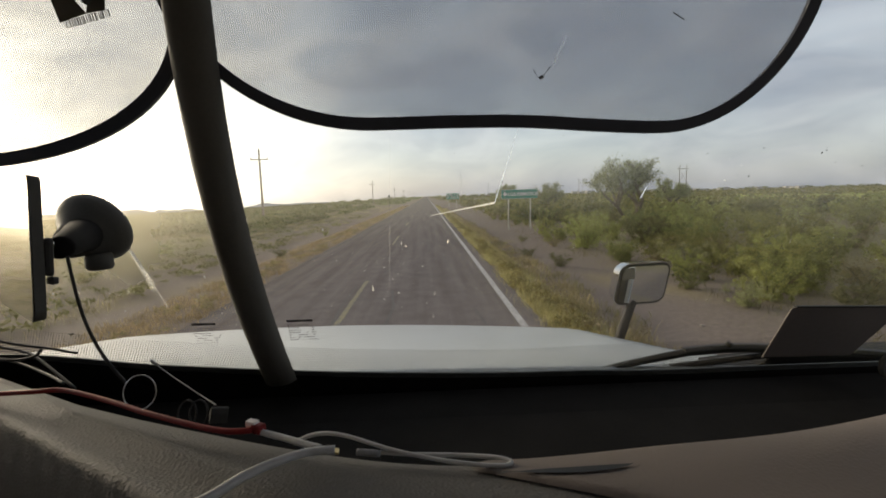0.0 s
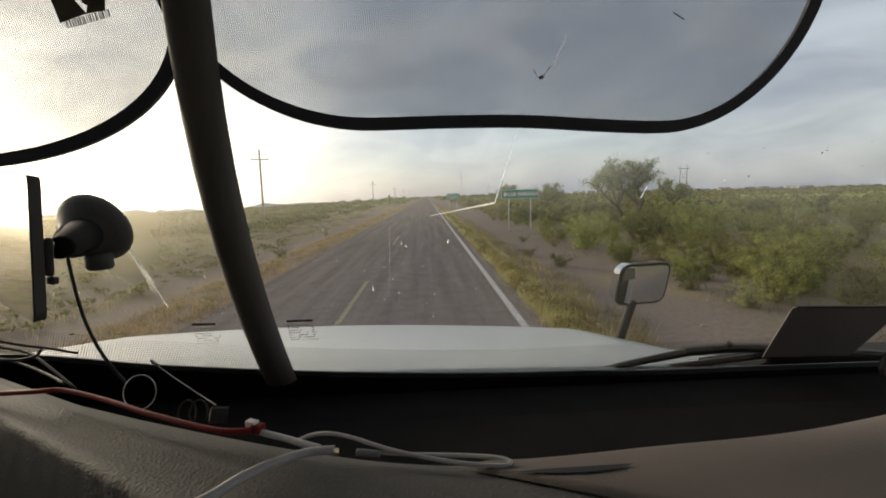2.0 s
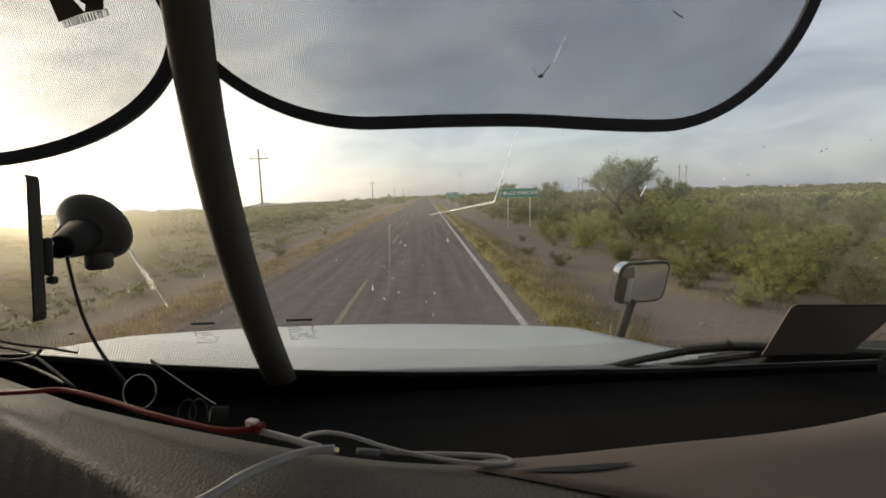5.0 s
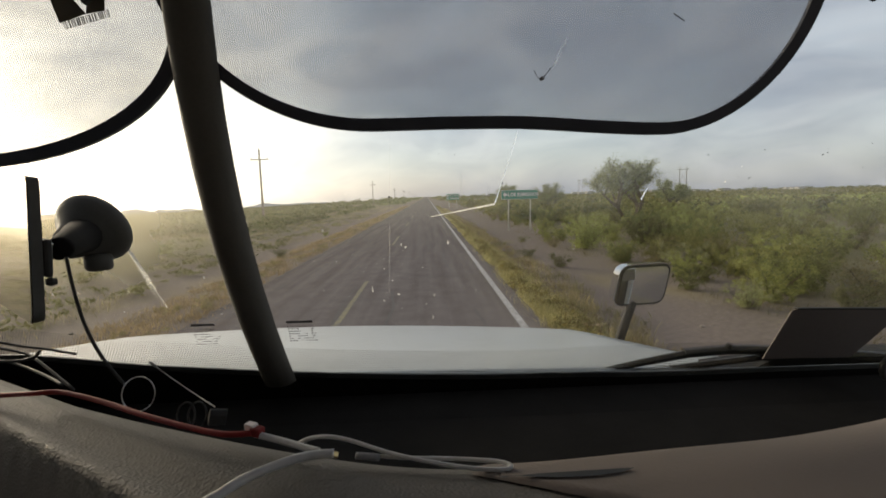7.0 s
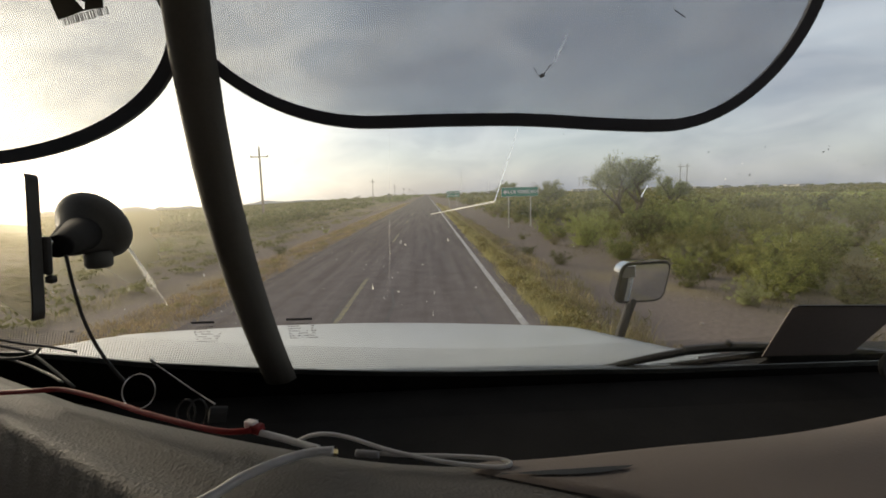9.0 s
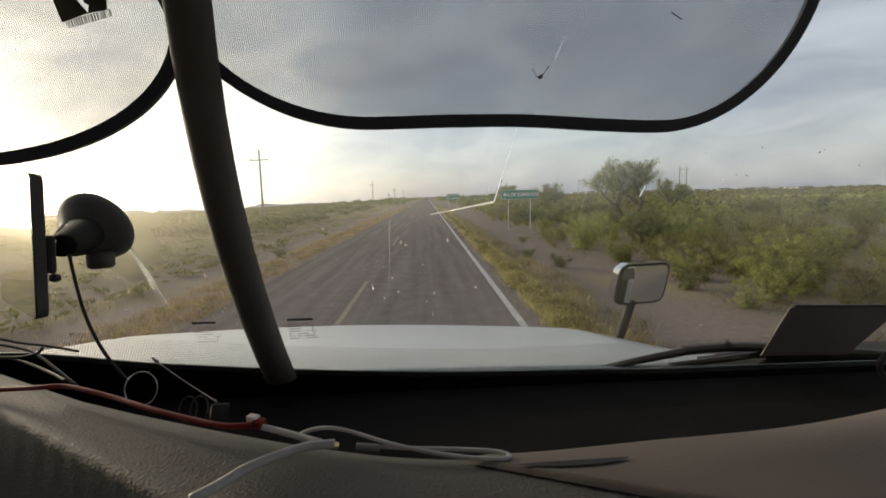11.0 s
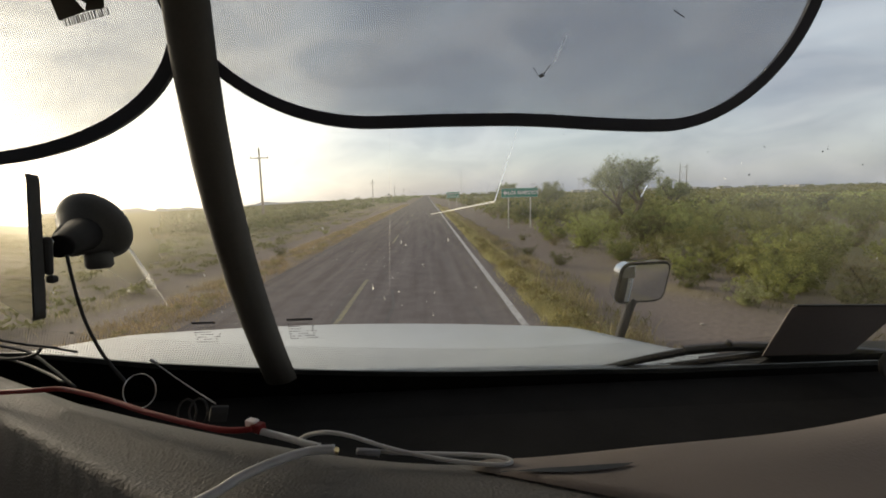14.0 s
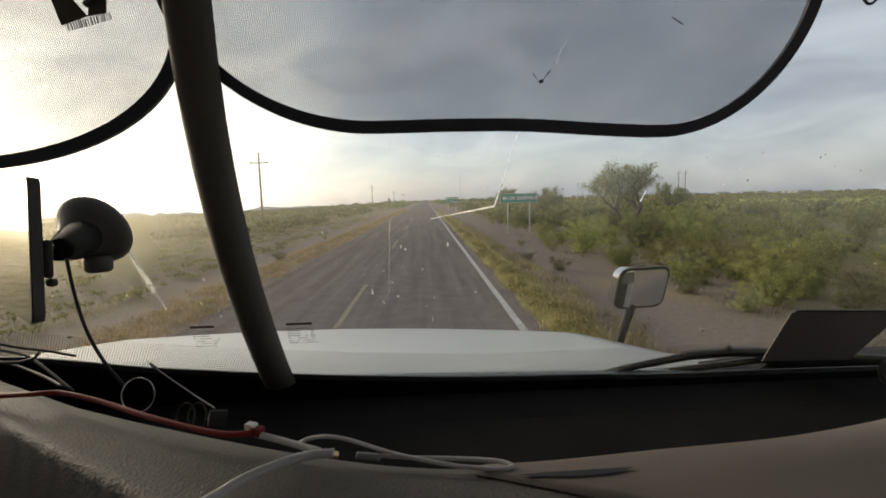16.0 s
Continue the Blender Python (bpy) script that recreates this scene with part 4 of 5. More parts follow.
# label on the left shade: dark chevron shape and a row of bars
for pts in ([(-0.442, 0.262), (-0.440, 0.222), (-0.405, 0.231), (-0.425, 0.262)], [(-0.405, 0.231), (-0.382, 0.234), (-0.372, 0.262), (-0.390, 0.262)]):
    shade_flake(pts, M_LABEL, shade_l, "label_shape", "dark printed shape on the label")
bars = bmesh.new()
u = -0.436
while u < -0.378:
    wd = rnd.choice((0.0008, 0.0014, 0.002))
    f = (u + 0.436) / 0.058
    v0 = 0.2155 + 0.012 * f
    bars.faces.new([bars.verts.new(W(0.968 * a, 0.968 * b, -0.0216)) for a, b in ((u, v0), (u + wd, v0), (u + wd, v0 + 0.008), (u, v0 + 0.008))])
    u += wd + rnd.choice((0.0008, 0.0014))
tagged(part("label_bars", bars, M_LABEL, shade_l, "row of dark bars on the label"), kind="stuff")
part("strap", tube([W(-0.385, 0.232, -0.03), W(-0.365, 0.240, -0.035), W(-0.35, 0.262, -0.03), W(-0.352, 0.29, -0.025)], 0.004, 6), M_BLACK, shade_l)
hook = thing("cord_loop", W(0.567, 0.235, -0.01), "thin black cord loop hanging on the windscreen", "cord")
part("loop", tube([W(0.553, 0.262, -0.01), W(0.556, 0.240, -0.012), W(0.567, 0.231, -0.014), W(0.576, 0.240, -0.012), W(0.574, 0.262, -0.01)], 0.0018, 6), M_BLACK, hook)

# ---- tablet on a suction mount ----
mount = thing("suction_mount", W(-0.491, -0.03, -0.004), "black plastic suction cup mount on the windscreen", "phone mount")
base = W(-0.489, -0.031, -0.005)
tip = Vector((-0.382, 0.470, 2.406))
BALL = Vector((-0.3790, 0.455, 2.4120))
axis = Vector((-0.10, -1, -0.42)).normalized()
part("suction_cup", revolve([(0.0, 0.051), (0.006, 0.053), (0.013, 0.051), (0.022, 0.044), (0.032, 0.033), (0.046, 0.025), (0.060, 0.020)], base, base + axis, 32), M_GREY, mount, smooth=True)
part("lever", revolve([(0, 0.015), (0.004, 0.0175), (0.020, 0.0175), (0.024, 0.014)], base + axis * 0.022 + Vector((0.012, 0, -0.030)), base + axis * 0.022 + Vector((0.018, 0, -1.0)), 18), M_GREY, mount, smooth=True)
part("arm", tube([base + axis * 0.030, base.lerp(tip, 0.45) + Vector((0, -0.012, -0.004)), tip], 0.026, 14, taper=0.38), M_TROUGH, mount, smooth=True)
part("screw", revolve([(-0.0042, 0.001), (-0.003, 0.003), (0, 0.0042), (0.003, 0.003), (0.0042, 0.001)], BALL, BALL + Vector((0.3, -1, 0.3)), 12), M_CHROME, mount, "bright metal ball", smooth=True)

tablet = thing("tablet", C(-0.40, 0.43, -0.115), "black tablet with a glossy screen held by a suction mount", "tablet")
along = Vector((-math.cos(radians(41)), math.sin(radians(41)), -0.04)).normalized()
upward = Vector((0.0028, 0.010, 0.1339)).normalized()
face = along.cross(upward).normalized()                 # away from the driver
tm = Matrix.Translation((-0.3573, 0.410, 2.4118)) @ Matrix(((along.x, face.x, upward.x, 0), (along.y, face.y, upward.y, 0), (along.z, face.z, upward.z, 0), (0, 0, 0, 1)))
if face.y < 0:
    tm = tm @ Matrix.Diagonal((1, -1, 1, 1))
part("case", rounded_plate(0.215, 0.136, 0.011, 0.0, 0.0085, tm @ Matrix.Translation((0.1075, 0, 0)), 0.985), M_GREY, tablet)
part("screen", rounded_plate(0.2135, 0.1345, 0.010, -0.0012, -0.0006, tm @ Matrix.Translation((0.1075, 0, 0))), M_SCREEN, tablet, "glossy black screen")
part("bracket", box(0.0, 0.03, 0.0085, 0.0155, -0.026, 0.010, 0.003, tm), M_BLACK, tablet)
part("bracket_clip", revolve([(0, 0.003), (0.004, 0.0045), (0.008, 0.003)], tm @ Vector((0.004, 0.010, -0.030)), tm @ Vector((0.004, 0.030, -0.030)), 10), M_BLACK, tablet)

# ---- loose things on the dashboard ----
def cable(name, pts, r, material, label, group="cables on the dashboard", sides=8):
    ob = part(name, tube(pts, r, sides), material, None, smooth=True)
    return tagged(ob, label, "cable", group)


cable("mount_cable", [(-0.375, 0.470, 2.398), (-0.367, 0.465, 2.360), (-0.356, 0.460, 2.325), (-0.339, 0.455, 2.293), (-0.316, 0.450, 2.265)], 0.0017, M_BLACK, "thin black cable hanging from the tablet mount")
red = cable("red_cable", [(-0.373, 0.353, 2.300), (-0.349, 0.355, 2.300), (-0.317, 0.349, 2.303), (-0.298, 0.350, 2.303), (-0.270, 0.339, 2.303), (-0.239, 0.325, 2.302), (-0.202, 0.305, 2.302), (-0.160, 0.285, 2.302), (-0.134, 0.275, 2.302), (-0.117, 0.275, 2.302)], 0.0020, M_REDCABLE, "dark red charging cable lying along the dashboard edge")
part("plug", box(-0.004, 0.004, -0.003, 0.003, -0.003, 0.003, 0.001, Matrix.Translation((-0.114, 0.277, 2.302)) @ Euler((0, 0, radians(-25))).to_matrix().to_4x4()), M_REDCABLE, red)
part("plug_sleeve", box(-0.0045, 0.0035, -0.0025, 0.0025, -0.002, 0.0025, 0.0008, Matrix.Translation((-0.118, 0.279, 2.304)) @ Euler((0, 0, radians(-25))).to_matrix().to_4x4()), M_CLEAR, red, "pale plug sleeve")
cable("white_cable", [(-0.115, 0.277, 2.300), (-0.096, 0.268, 2.300), (-0.079, 0.259, 2.300), (-0.069, 0.254, 2.300)], 0.0022, M_WHITECABLE, "short white charging cable end")
wc = cable("white_cable", [(-0.122, 0.206, 2.300), (-0.112, 0.215, 2.301), (-0.102, 0.225, 2.303), (-0.088, 0.235, 2.304), (-0.073, 0.243, 2.304), (-0.058, 0.246, 2.303)], 0.0027, M_WHITECABLE, "thick white charging cable on the dashboard")
# brass tip added to give the yellow glint at the cable's end
part("plug", tube([(-0.060, 0.246, 2.3025), (-0.0565, 0.2475, 2.301)], 0.0019, 8), M_BRASS, wc, "small brass tip added as the yellow glint at the cable end")
cable("white_cable", [(-0.085, 0.267, 2.298), (-0.078, 0.267, 2.301), (-0.066, 0.265, 2.303), (-0.051, 0.261, 2.302), (-0.026, 0.249, 2.300), (-0.003, 0.240, 2.299), (0.020, 0.234, 2.298), (0.038, 0.231, 2.298), (0.044, 0.234, 2.298), (0.036, 0.239, 2.298), (0.011, 0.245, 2.297), (-0.016, 0.248, 2.297), (-0.043, 0.252, 2.298)], 0.0013, M_WHITECABLE, "looped white charging cable at the dashboard edge")
cable("black_plug", [(-0.046, 0.251, 2.298), (-0.032, 0.248, 2.298)], 0.0021, M_PLUG, "grey plug of a charging cable")
for k, (a, b, c, d) in enumerate((((-0.562, 0.560, 2.279), (-0.506, 0.550, 2.271), (-0.470, 0.530, 2.266), (-0.393, 0.480, 2.250)), ((-0.601, 0.600, 2.276), (-0.558, 0.600, 2.265), (-0.522, 0.600, 2.259), (-0.482, 0.600, 2.250)), ((-0.554, 0.550, 2.268), (-0.505, 0.540, 2.260), (-0.439, 0.500, 2.260), (-0.396, 0.470, 2.260)), ((-0.498, 0.500, 2.279), (-0.468, 0.500, 2.278), (-0.448, 0.500, 2.282), (-0.441, 0.500, 2.289)))):
    cable("black_cable", [a, b, c, d], 0.0017, M_BLACK, "thin black cable tangled in the windscreen corner")
ring = thing("key_ring", (-0.272, 0.400, 2.263), "thin steel key ring standing at the dashboard edge", "key ring")
cen = Vector((-0.270, 0.400, 2.277))
part("ring", tube([cen + 0.0150 * Vector((math.cos(a), 0.25 * math.sin(a), math.sin(a))) for a in [2 * math.pi * i / 10 for i in range(10)]], 0.0005, 6, closed=True), M_STEEL, ring)
rod = thing("metal_rod", (-0.200, 0.400, 2.260), "thin metal rod leaning beside the clips", "rod")
part("shaft", tube([(-0.294, 0.460, 2.284), (-0.271, 0.450, 2.273), (-0.236, 0.430, 2.262), (-0.207, 0.410, 2.257)], 0.0006, 6), M_STEEL, rod)
part("tip", tube([(-0.295, 0.461, 2.285), (-0.288, 0.457, 2.282)], 0.0018, 6), M_STEEL, rod, "bright metal tip")
clip = thing("clip", (-0.191, 0.380, 2.255), "black spring clip with wire loops beside the cable", "clip")
cc = Vector((-0.191, 0.380, 2.263))
jaw = bmesh.new()                          # wedge-shaped body, open towards the front
prof_c = ((-0.0065, -0.006), (0.0065, -0.006), (0.0042, 0.002), (0.0015, 0.006), (-0.0015, 0.006), (-0.0042, 0.002))
cm = Matrix.Translation(cc) @ Euler((0.2, 0.25, 0.5)).to_matrix().to_4x4()
ends = [[jaw.verts.new(cm @ Vector((yy, a, b))) for a, b in prof_c] for yy in (-0.006, 0.008)]
for k in range(6):
    jaw.faces.new((ends[0][k], ends[0][(k + 1) % 6], ends[1][(k + 1) % 6], ends[1][k]))
jaw.faces.new(ends[0])
jaw.faces.new(ends[1])
bmesh.ops.bevel(jaw, geom=jaw.edges[:], offset=0.0006, segments=2, affect="EDGES", profile=0.5)
part("jaw", jaw, M_BLACK, clip)
for o in (-0.0165, -0.0265):
    part("wire_loop", tube([cc + Vector((o + 0.008 * math.cos(a), 0.003 * math.sin(a), 0.001 + 0.011 * math.sin(a))) for a in [2 * math.pi * i / 8 for i in range(8)]], 0.0009, 6, closed=True), M_BLACK, clip)
# flat dark patch on the pad, painting the shade inside a narrow gap
gap_top = [(0.034 + 0.076 * k / 20, 0.2205 + 0.0035 * math.sin(math.pi * min(1.0, k / 8) / 2)) for k in range(21)]
gap_low = [(0.110 - 0.076 * k / 20, 0.2238 - 0.0058 * math.sin(math.pi * (k / 20) ** 0.75)) for k in range(1, 20)]
gap = bmesh.new()
rim = [gap.verts.new((x, y, EYE_Z + dash_height(x, y) + 0.0044)) for x, y in gap_top + gap_low]
gap.faces.new(rim)
bmesh.ops.triangulate(gap, faces=gap.faces[:])
part("dash_gap_shade", gap, M_FRIT, truck, "flat dark patch painted as the shade in a dashboard gap")
card = thing("dark_panel", C(0.73, 0.76, -0.325), "dark stiff panel leaning against the windscreen base", "panel")
pv = [(0.642, -0.318), (0.818, -0.322), (0.872, -0.226), (0.855, -0.218), (0.668, -0.2105), (0.660, -0.214)]
part("edge_strip", slab([(0.982 * u - 0.006, 0.985 * v - 0.006) for u, v in ((0.664, -0.2105), (0.853, -0.2175), (0.853, -0.2145), (0.664, -0.2075))], -0.0115, -0.0045), M_BLACK, card)
part("sheet", slab([(0.982 * u - 0.006, 0.985 * v - 0.006) for u, v in pv], -0.0072, -0.005), M_CARD, card)
vent = thing("vent_ring", C(0.86, 0.78, -0.345), "small dark ribbed ring at the dashboard corner", "vent")
vc = Vector((0.793, 0.700, 2.138))
part("ring", tube([vc + 0.022 * Vector((math.cos(a), 0.1, math.sin(a))) for a in [2 * math.pi * i / 12 for i in range(12)]], 0.005, 8, closed=True), M_BLACK, vent)


# ---- plants ----
def leaf_cloud(rng, n, centre_fn, size, name, material):
    """Many small leaves, each a three-cornered blade."""
    c = np.array([centre_fn() for _ in range(n)])
    d = rng.normal(size=(n, 3))
    d /= np.linalg.norm(d, axis=1)[:, None]
    e = np.cross(d, rng.normal(size=(n, 3)))
    e /= np.linalg.norm(e, axis=1)[:, None]
    s = size * rng.uniform(0.6, 1.4, (n, 1))
    v = np.stack([c - d * s, c + e * s * 0.62, c + d * s], 1).reshape(-1, 3)
    f = [(3 * i, 3 * i + 1, 3 * i + 2) for i in range(n)]
    return mesh_of(name, v.tolist(), f, material)


def shrub_meshes(seed, wide, high, n, leaf, material, tree=False):
    """Stems fanning from the root, and leaves crowded round their outer ends."""
    rng = np.random.default_rng(seed)
    bm = bmesh.new()
    tips = []
    stems = 9 if not tree else 6
    for k in range(stems):
        a = 2 * math.pi * k / stems + rng.uniform(-0.3, 0.3)
        reach = wide * rng.uniform(0.55, 1.0)
        top = high * rng.uniform(0.6, 0.92) * (1 - 0.25 * reach / wide)
        low = 0.35 if tree else 0.05
        p0 = Vector((0.05 * math.cos(a), 0.05 * math.sin(a), 0))
        p1 = Vector((reach * 0.35 * math.cos(a), reach * 0.35 * math.sin(a), top * (0.55 if not tree else 0.5)))
        p2 = Vector((reach * 0.8 * math.cos(a + 0.2), reach * 0.8 * math.sin(a + 0.2), top))
        seg = tube([p0, p1, p2], 0.012 * high + (0.03 if tree else 0), 4, taper=0.25)
        m = bpy.data.meshes.new("tmp")
        seg.to_mesh(m)
        seg.free()
        bm.from_mesh(m)
        bpy.data.meshes.remove(m)
        for t in (np.linspace(low + 0.2, 1.12, 5) if tree else np.linspace(0.14, 1.12, 6)):
            q = p0.lerp(p1, min(1, t * 2)) if t < 0.5 else p1.lerp(p2, (t - 0.5) * 2)
            for _ in range(2):
                off = rng.normal(size=3) * wide * 0.16
                tips.append((q.x + off[0], q.y + off[1], max(0.10 * high, q.z + off[2] * 0.8), wide * rng.uniform(0.08, 0.17)))
    tips = np.array(tips)

    def centre():
        i = rng.integers(len(tips))
        o = rng.normal(size=3)
        o *= tips[i, 3] * rng.uniform(0.3, 1.0) / np.linalg.norm(o)
        return (tips[i, 0] + o[0], tips[i, 1] + o[1], max(0.03, tips[i, 2] + o[2]))
    me = bpy.data.meshes.new("branches")
    bm.to_mesh(me)
    bm.free()
    me.materials.append(M_TWIG)
    return me, leaf_cloud(rng, int(2.6 * n), centre, 0.70 * leaf, "crown", material)


KINDS = []
for seed, wide, high, n, leaf, material, label in (
        (1, 0.95, 1.45, 2300, 0.050, M_LEAF_A, "olive green creosote shrub with fine leaves"),
        (2, 1.20, 1.70, 2600, 0.053, M_LEAF_B, "bright green feathery mesquite shrub"),
        (3, 0.75, 1.05, 1800, 0.044, M_LEAF_A, "low olive green desert shrub"),
        (4, 1.00, 1.25, 2100, 0.047, M_LEAF_C, "grey green dusty desert shrub"),
        (5, 1.35, 1.95, 2800, 0.056, M_LEAF_B, "tall spreading mesquite shrub"),
        (6, 0.90, 1.10, 1500, 0.034, M_LEAF_D, "half-dry brown desert shrub"),
        (7, 1.25, 1.75, 2600, 0.052, M_LEAF_E, "dark green dense desert shrub")):
    KINDS.append((shrub_meshes(seed, wide, high, n, leaf, material), label, high))


def plant(kind, x, y, scale, turn, tall=1.0, name="shrub", category="shrub", group="desert scrub beside the road"):
    (tw, lf), label, high = kind
    ob = new(name)
    ob.matrix_basis = Matrix.LocRotScale((x, y, ground_height(x, y) - 0.06), Euler((0, 0, turn)), (scale, scale, scale * tall))
    ob.empty_display_size = 0.3
    tagged(ob, label, category, group)
    for nm, me in (("trunk" if name == "tree" else "branches", tw), ("crown", lf)):
        o = new(nm, me)
        o.parent = ob
    return ob


rng = random.Random(21)
spots = []


def free(x, y, gap):
    return all((x - a) ** 2 + (y - b) ** 2 > gap * gap for a, b in spots)


count = 0
tries = 0
while count < 226 and tries < 9000:
    tries += 1
    y = 5.0 + 62.0 * rng.random() ** 1.5
    front = 7.3 + 0.9 * math.sin(y * 0.21) + 0.5 * math.sin(y * 0.73 + 1)
    x = front + abs(rng.gauss(0, 1)) * (5 + y * 0.30)
    if y < 9 and x < 10.5:
        continue
    gap = 0.88 + 0.012 * y
    if not free(x, y, gap):
        continue
    spots.append((x, y))
    k = rng.choices(range(7), (5, 4, 3, 3, 3, 3, 4))[0]
    s = rng.uniform(0.75, 1.15) * (0.62 if x < front + 0.9 else 1.0)
    plant(KINDS[k], x, y, s, rng.random() * 6.28, rng.uniform(0.85, 1.1))
    count += 1
for k in range(26):                         # shrubs closest to the dirt track
    y = 9.5 + 17.0 * rng.random()
    x = 7.6 + 0.10 * y + 2.6 * rng.random() + (1.6 if y < 12 else 0.0)
    if free(x, y, 0.75):
        spots.append((x, y))
        plant(KINDS[rng.choice((3, 3, 0, 5, 6, 2, 1))], x, y, rng.uniform(0.55, 0.95), rng.random() * 6.28, rng.uniform(0.8, 1.05))
for x, y, s_, k in ((7.1, 9.4, 0.55, 3), (8.0, 9.9, 0.75, 1), (6.9, 11.4, 0.45, 6), (8.9, 8.8, 0.7, 3), (7.6, 12.8, 0.7, 0), (9.3, 10.6, 0.85, 6), (6.3, 13.6, 0.34, 5), (8.5, 14.2, 0.85, 3), (7.3, 16.4, 0.6, 6)):
    spots.append((x, y))
    plant(KINDS[k], x, y, s_, rng.random() * 6.28, 0.95)
count = 0
while count < 38 and tries < 18000:
    tries += 1
    y = 12.0 + 85.0 * rng.random()
    x = -13.5 - abs(rng.gauss(0, 1)) * (4 + y * 0.3)
    if not free(x, y, 1.5 + 0.05 * y) or rng.random() > 0.25 + y / 90:
        continue
    spots.append((x, y))
    plant(KINDS[rng.choice((0, 2, 3, 6, 6))], x, y, rng.uniform(0.55, 0.95), rng.random() * 6.28, rng.uniform(0.7, 1.0))
    count += 1


# far scrub on both sides, as low clumps
def far_clumps(name, n, spot, seed, material, label, bare=0.22):
    g = np.random.default_rng(seed)
    vs, fs = [], []
    base = 0
    for _ in range(n):
        x, y, r, h = spot(g)
        if noise.noise(Vector((x * 0.022, y * 0.014, 4.0 + seed))) > bare:
            continue
        m = 38
        z0 = ground_height(x, y)
        a = g.uniform(0, 2 * np.pi, m)
        rad = r * np.sqrt(g.uniform(0, 1, m))
        zz = z0 + h * (1 - (rad / r) ** 2 * 0.6) * g.uniform(0.25, 1.0, m)
        c = np.stack([x + rad * np.cos(a), y + rad * np.sin(a), zz], 1)
        d = g.normal(size=(m, 3))
        d /= np.linalg.norm(d, axis=1)[:, None]
        e = np.cross(d, g.normal(size=(m, 3)))
        e /= np.linalg.norm(e, axis=1)[:, None]
        s = r * 0.25 * g.uniform(0.5, 1.4, (m, 1))
        v = np.stack([c - d * s, c + e * s * 0.8, c + d * s], 1).reshape(-1, 3)
        vs.append(v)
        fs += [(base + 3 * i, base + 3 * i + 1, base + 3 * i + 2) for i in range(m)]
        base += 3 * m
    ob = new(name, mesh_of(name, np.concatenate(vs).tolist(), fs, material))
    return tagged(ob, label, "scrub", kind="stuff")


def right_spot(g):
    y = 42 + 1100 * g.uniform() ** 2.2
    x = 8.5 + abs(g.normal()) * (8 + y * 0.75)
    r = g.uniform(0.8, 1.5) * (1 + y / 500)
    return x, y, r, g.uniform(0.9, 1.8)


def right_near(g):
    y = 8 + 75 * g.uniform()
    x = 24 + y * 0.35 + g.uniform() * (30 + y)
    return x, y, g.uniform(0.8, 1.4), g.uniform(0.7, 1.7)


def left_spot(g):
    y = 38 + 1300 * g.uniform() ** 2.2
    x = -14 - abs(g.normal()) * (10 + y * 0.7)
    r = g.uniform(0.7, 1.4) * (1 + y / 500)
    return x, y, r, g.uniform(0.6, 1.4) * (1 + y / 1400)


far_clumps("far_scrub", 5200, right_spot, 5, M_SCRUB, "dense olive desert scrub reaching to the horizon", 0.12)
far_clumps("far_scrub", 2300, right_near, 6, M_SCRUB, "olive desert scrub behind the roadside shrubs", 0.14)
far_clumps("far_scrub", 3000, left_spot, 7, M_SCRUB_L, "sparse low scrub on the far plain")


def road_end(g):
    y = 160 + 700 * g.uniform() ** 1.4
    side = -1 if g.uniform() < 0.7 else 1
    x = side * (8.5 + abs(g.normal()) * 14)
    return x, y, g.uniform(0.9, 1.8), g.uniform(1.0, 2.6)


far_clumps("far_scrub", 420, road_end, 14, M_SCRUB_L, "dark shrubs lining the far end of the road")


def left_near(g):
    y = 9 + 62 * g.uniform() ** 1.2
    x = -8.6 - g.uniform() ** 1.3 * (22 + y * 0.9)
    r = g.uniform(0.12, 0.34)
    return x, y, r, r * g.uniform(0.5, 1.0)


far_clumps("low_scrub", 1500, left_near, 9, M_FIELD, "low grey green scrub scattered over the open field")


# verge grass
def grass(name, n, spot, seed, material, label, lo, hi):
    g = np.random.default_rng(seed)
    x, y = spot(g, n)
    z = np.array([ground_height(a, b) for a, b in zip(x, y)]) - 0.06
    h = g.uniform(lo, hi, n)
    t = g.uniform(0, 2 * np.pi, n)
    lean = g.normal(size=(n, 2)) * 0.35
    w = 0.004 + 0.005 * g.uniform(size=n)
    p = np.stack([x, y, z], 1)
    sx = np.stack([np.cos(t) * w, np.sin(t) * w, np.zeros(n)], 1)
    mid = p + np.stack([lean[:, 0] * h * 0.4, lean[:, 1] * h * 0.4, h * 0.6], 1)
    top = p + np.stack([lean[:, 0] * h, lean[:, 1] * h, h], 1)
    v = np.stack([p - sx, p + sx, mid + sx * 0.7, top, mid - sx * 0.7], 1).reshape(-1, 3)
    f = [(5 * i, 5 * i + 1, 5 * i + 2, 5 * i + 3, 5 * i + 4) for i in range(n)]
    ob = new(name, mesh_of(name, v.tolist(), f, material))
    return tagged(ob, label, "grass", kind="stuff")


def tufted(g, n, x0, x1, y0, y1, tufts, spread, power=1.6):
    ty = y0 + (y1 - y0) * g.uniform(size=tufts) ** power
    tx = g.uniform(x0, x1, tufts)
    i = g.integers(0, tufts, n)
    return tx[i] + g.normal(size=n) * spread, ty[i] + g.normal(size=n) * spread * 1.4


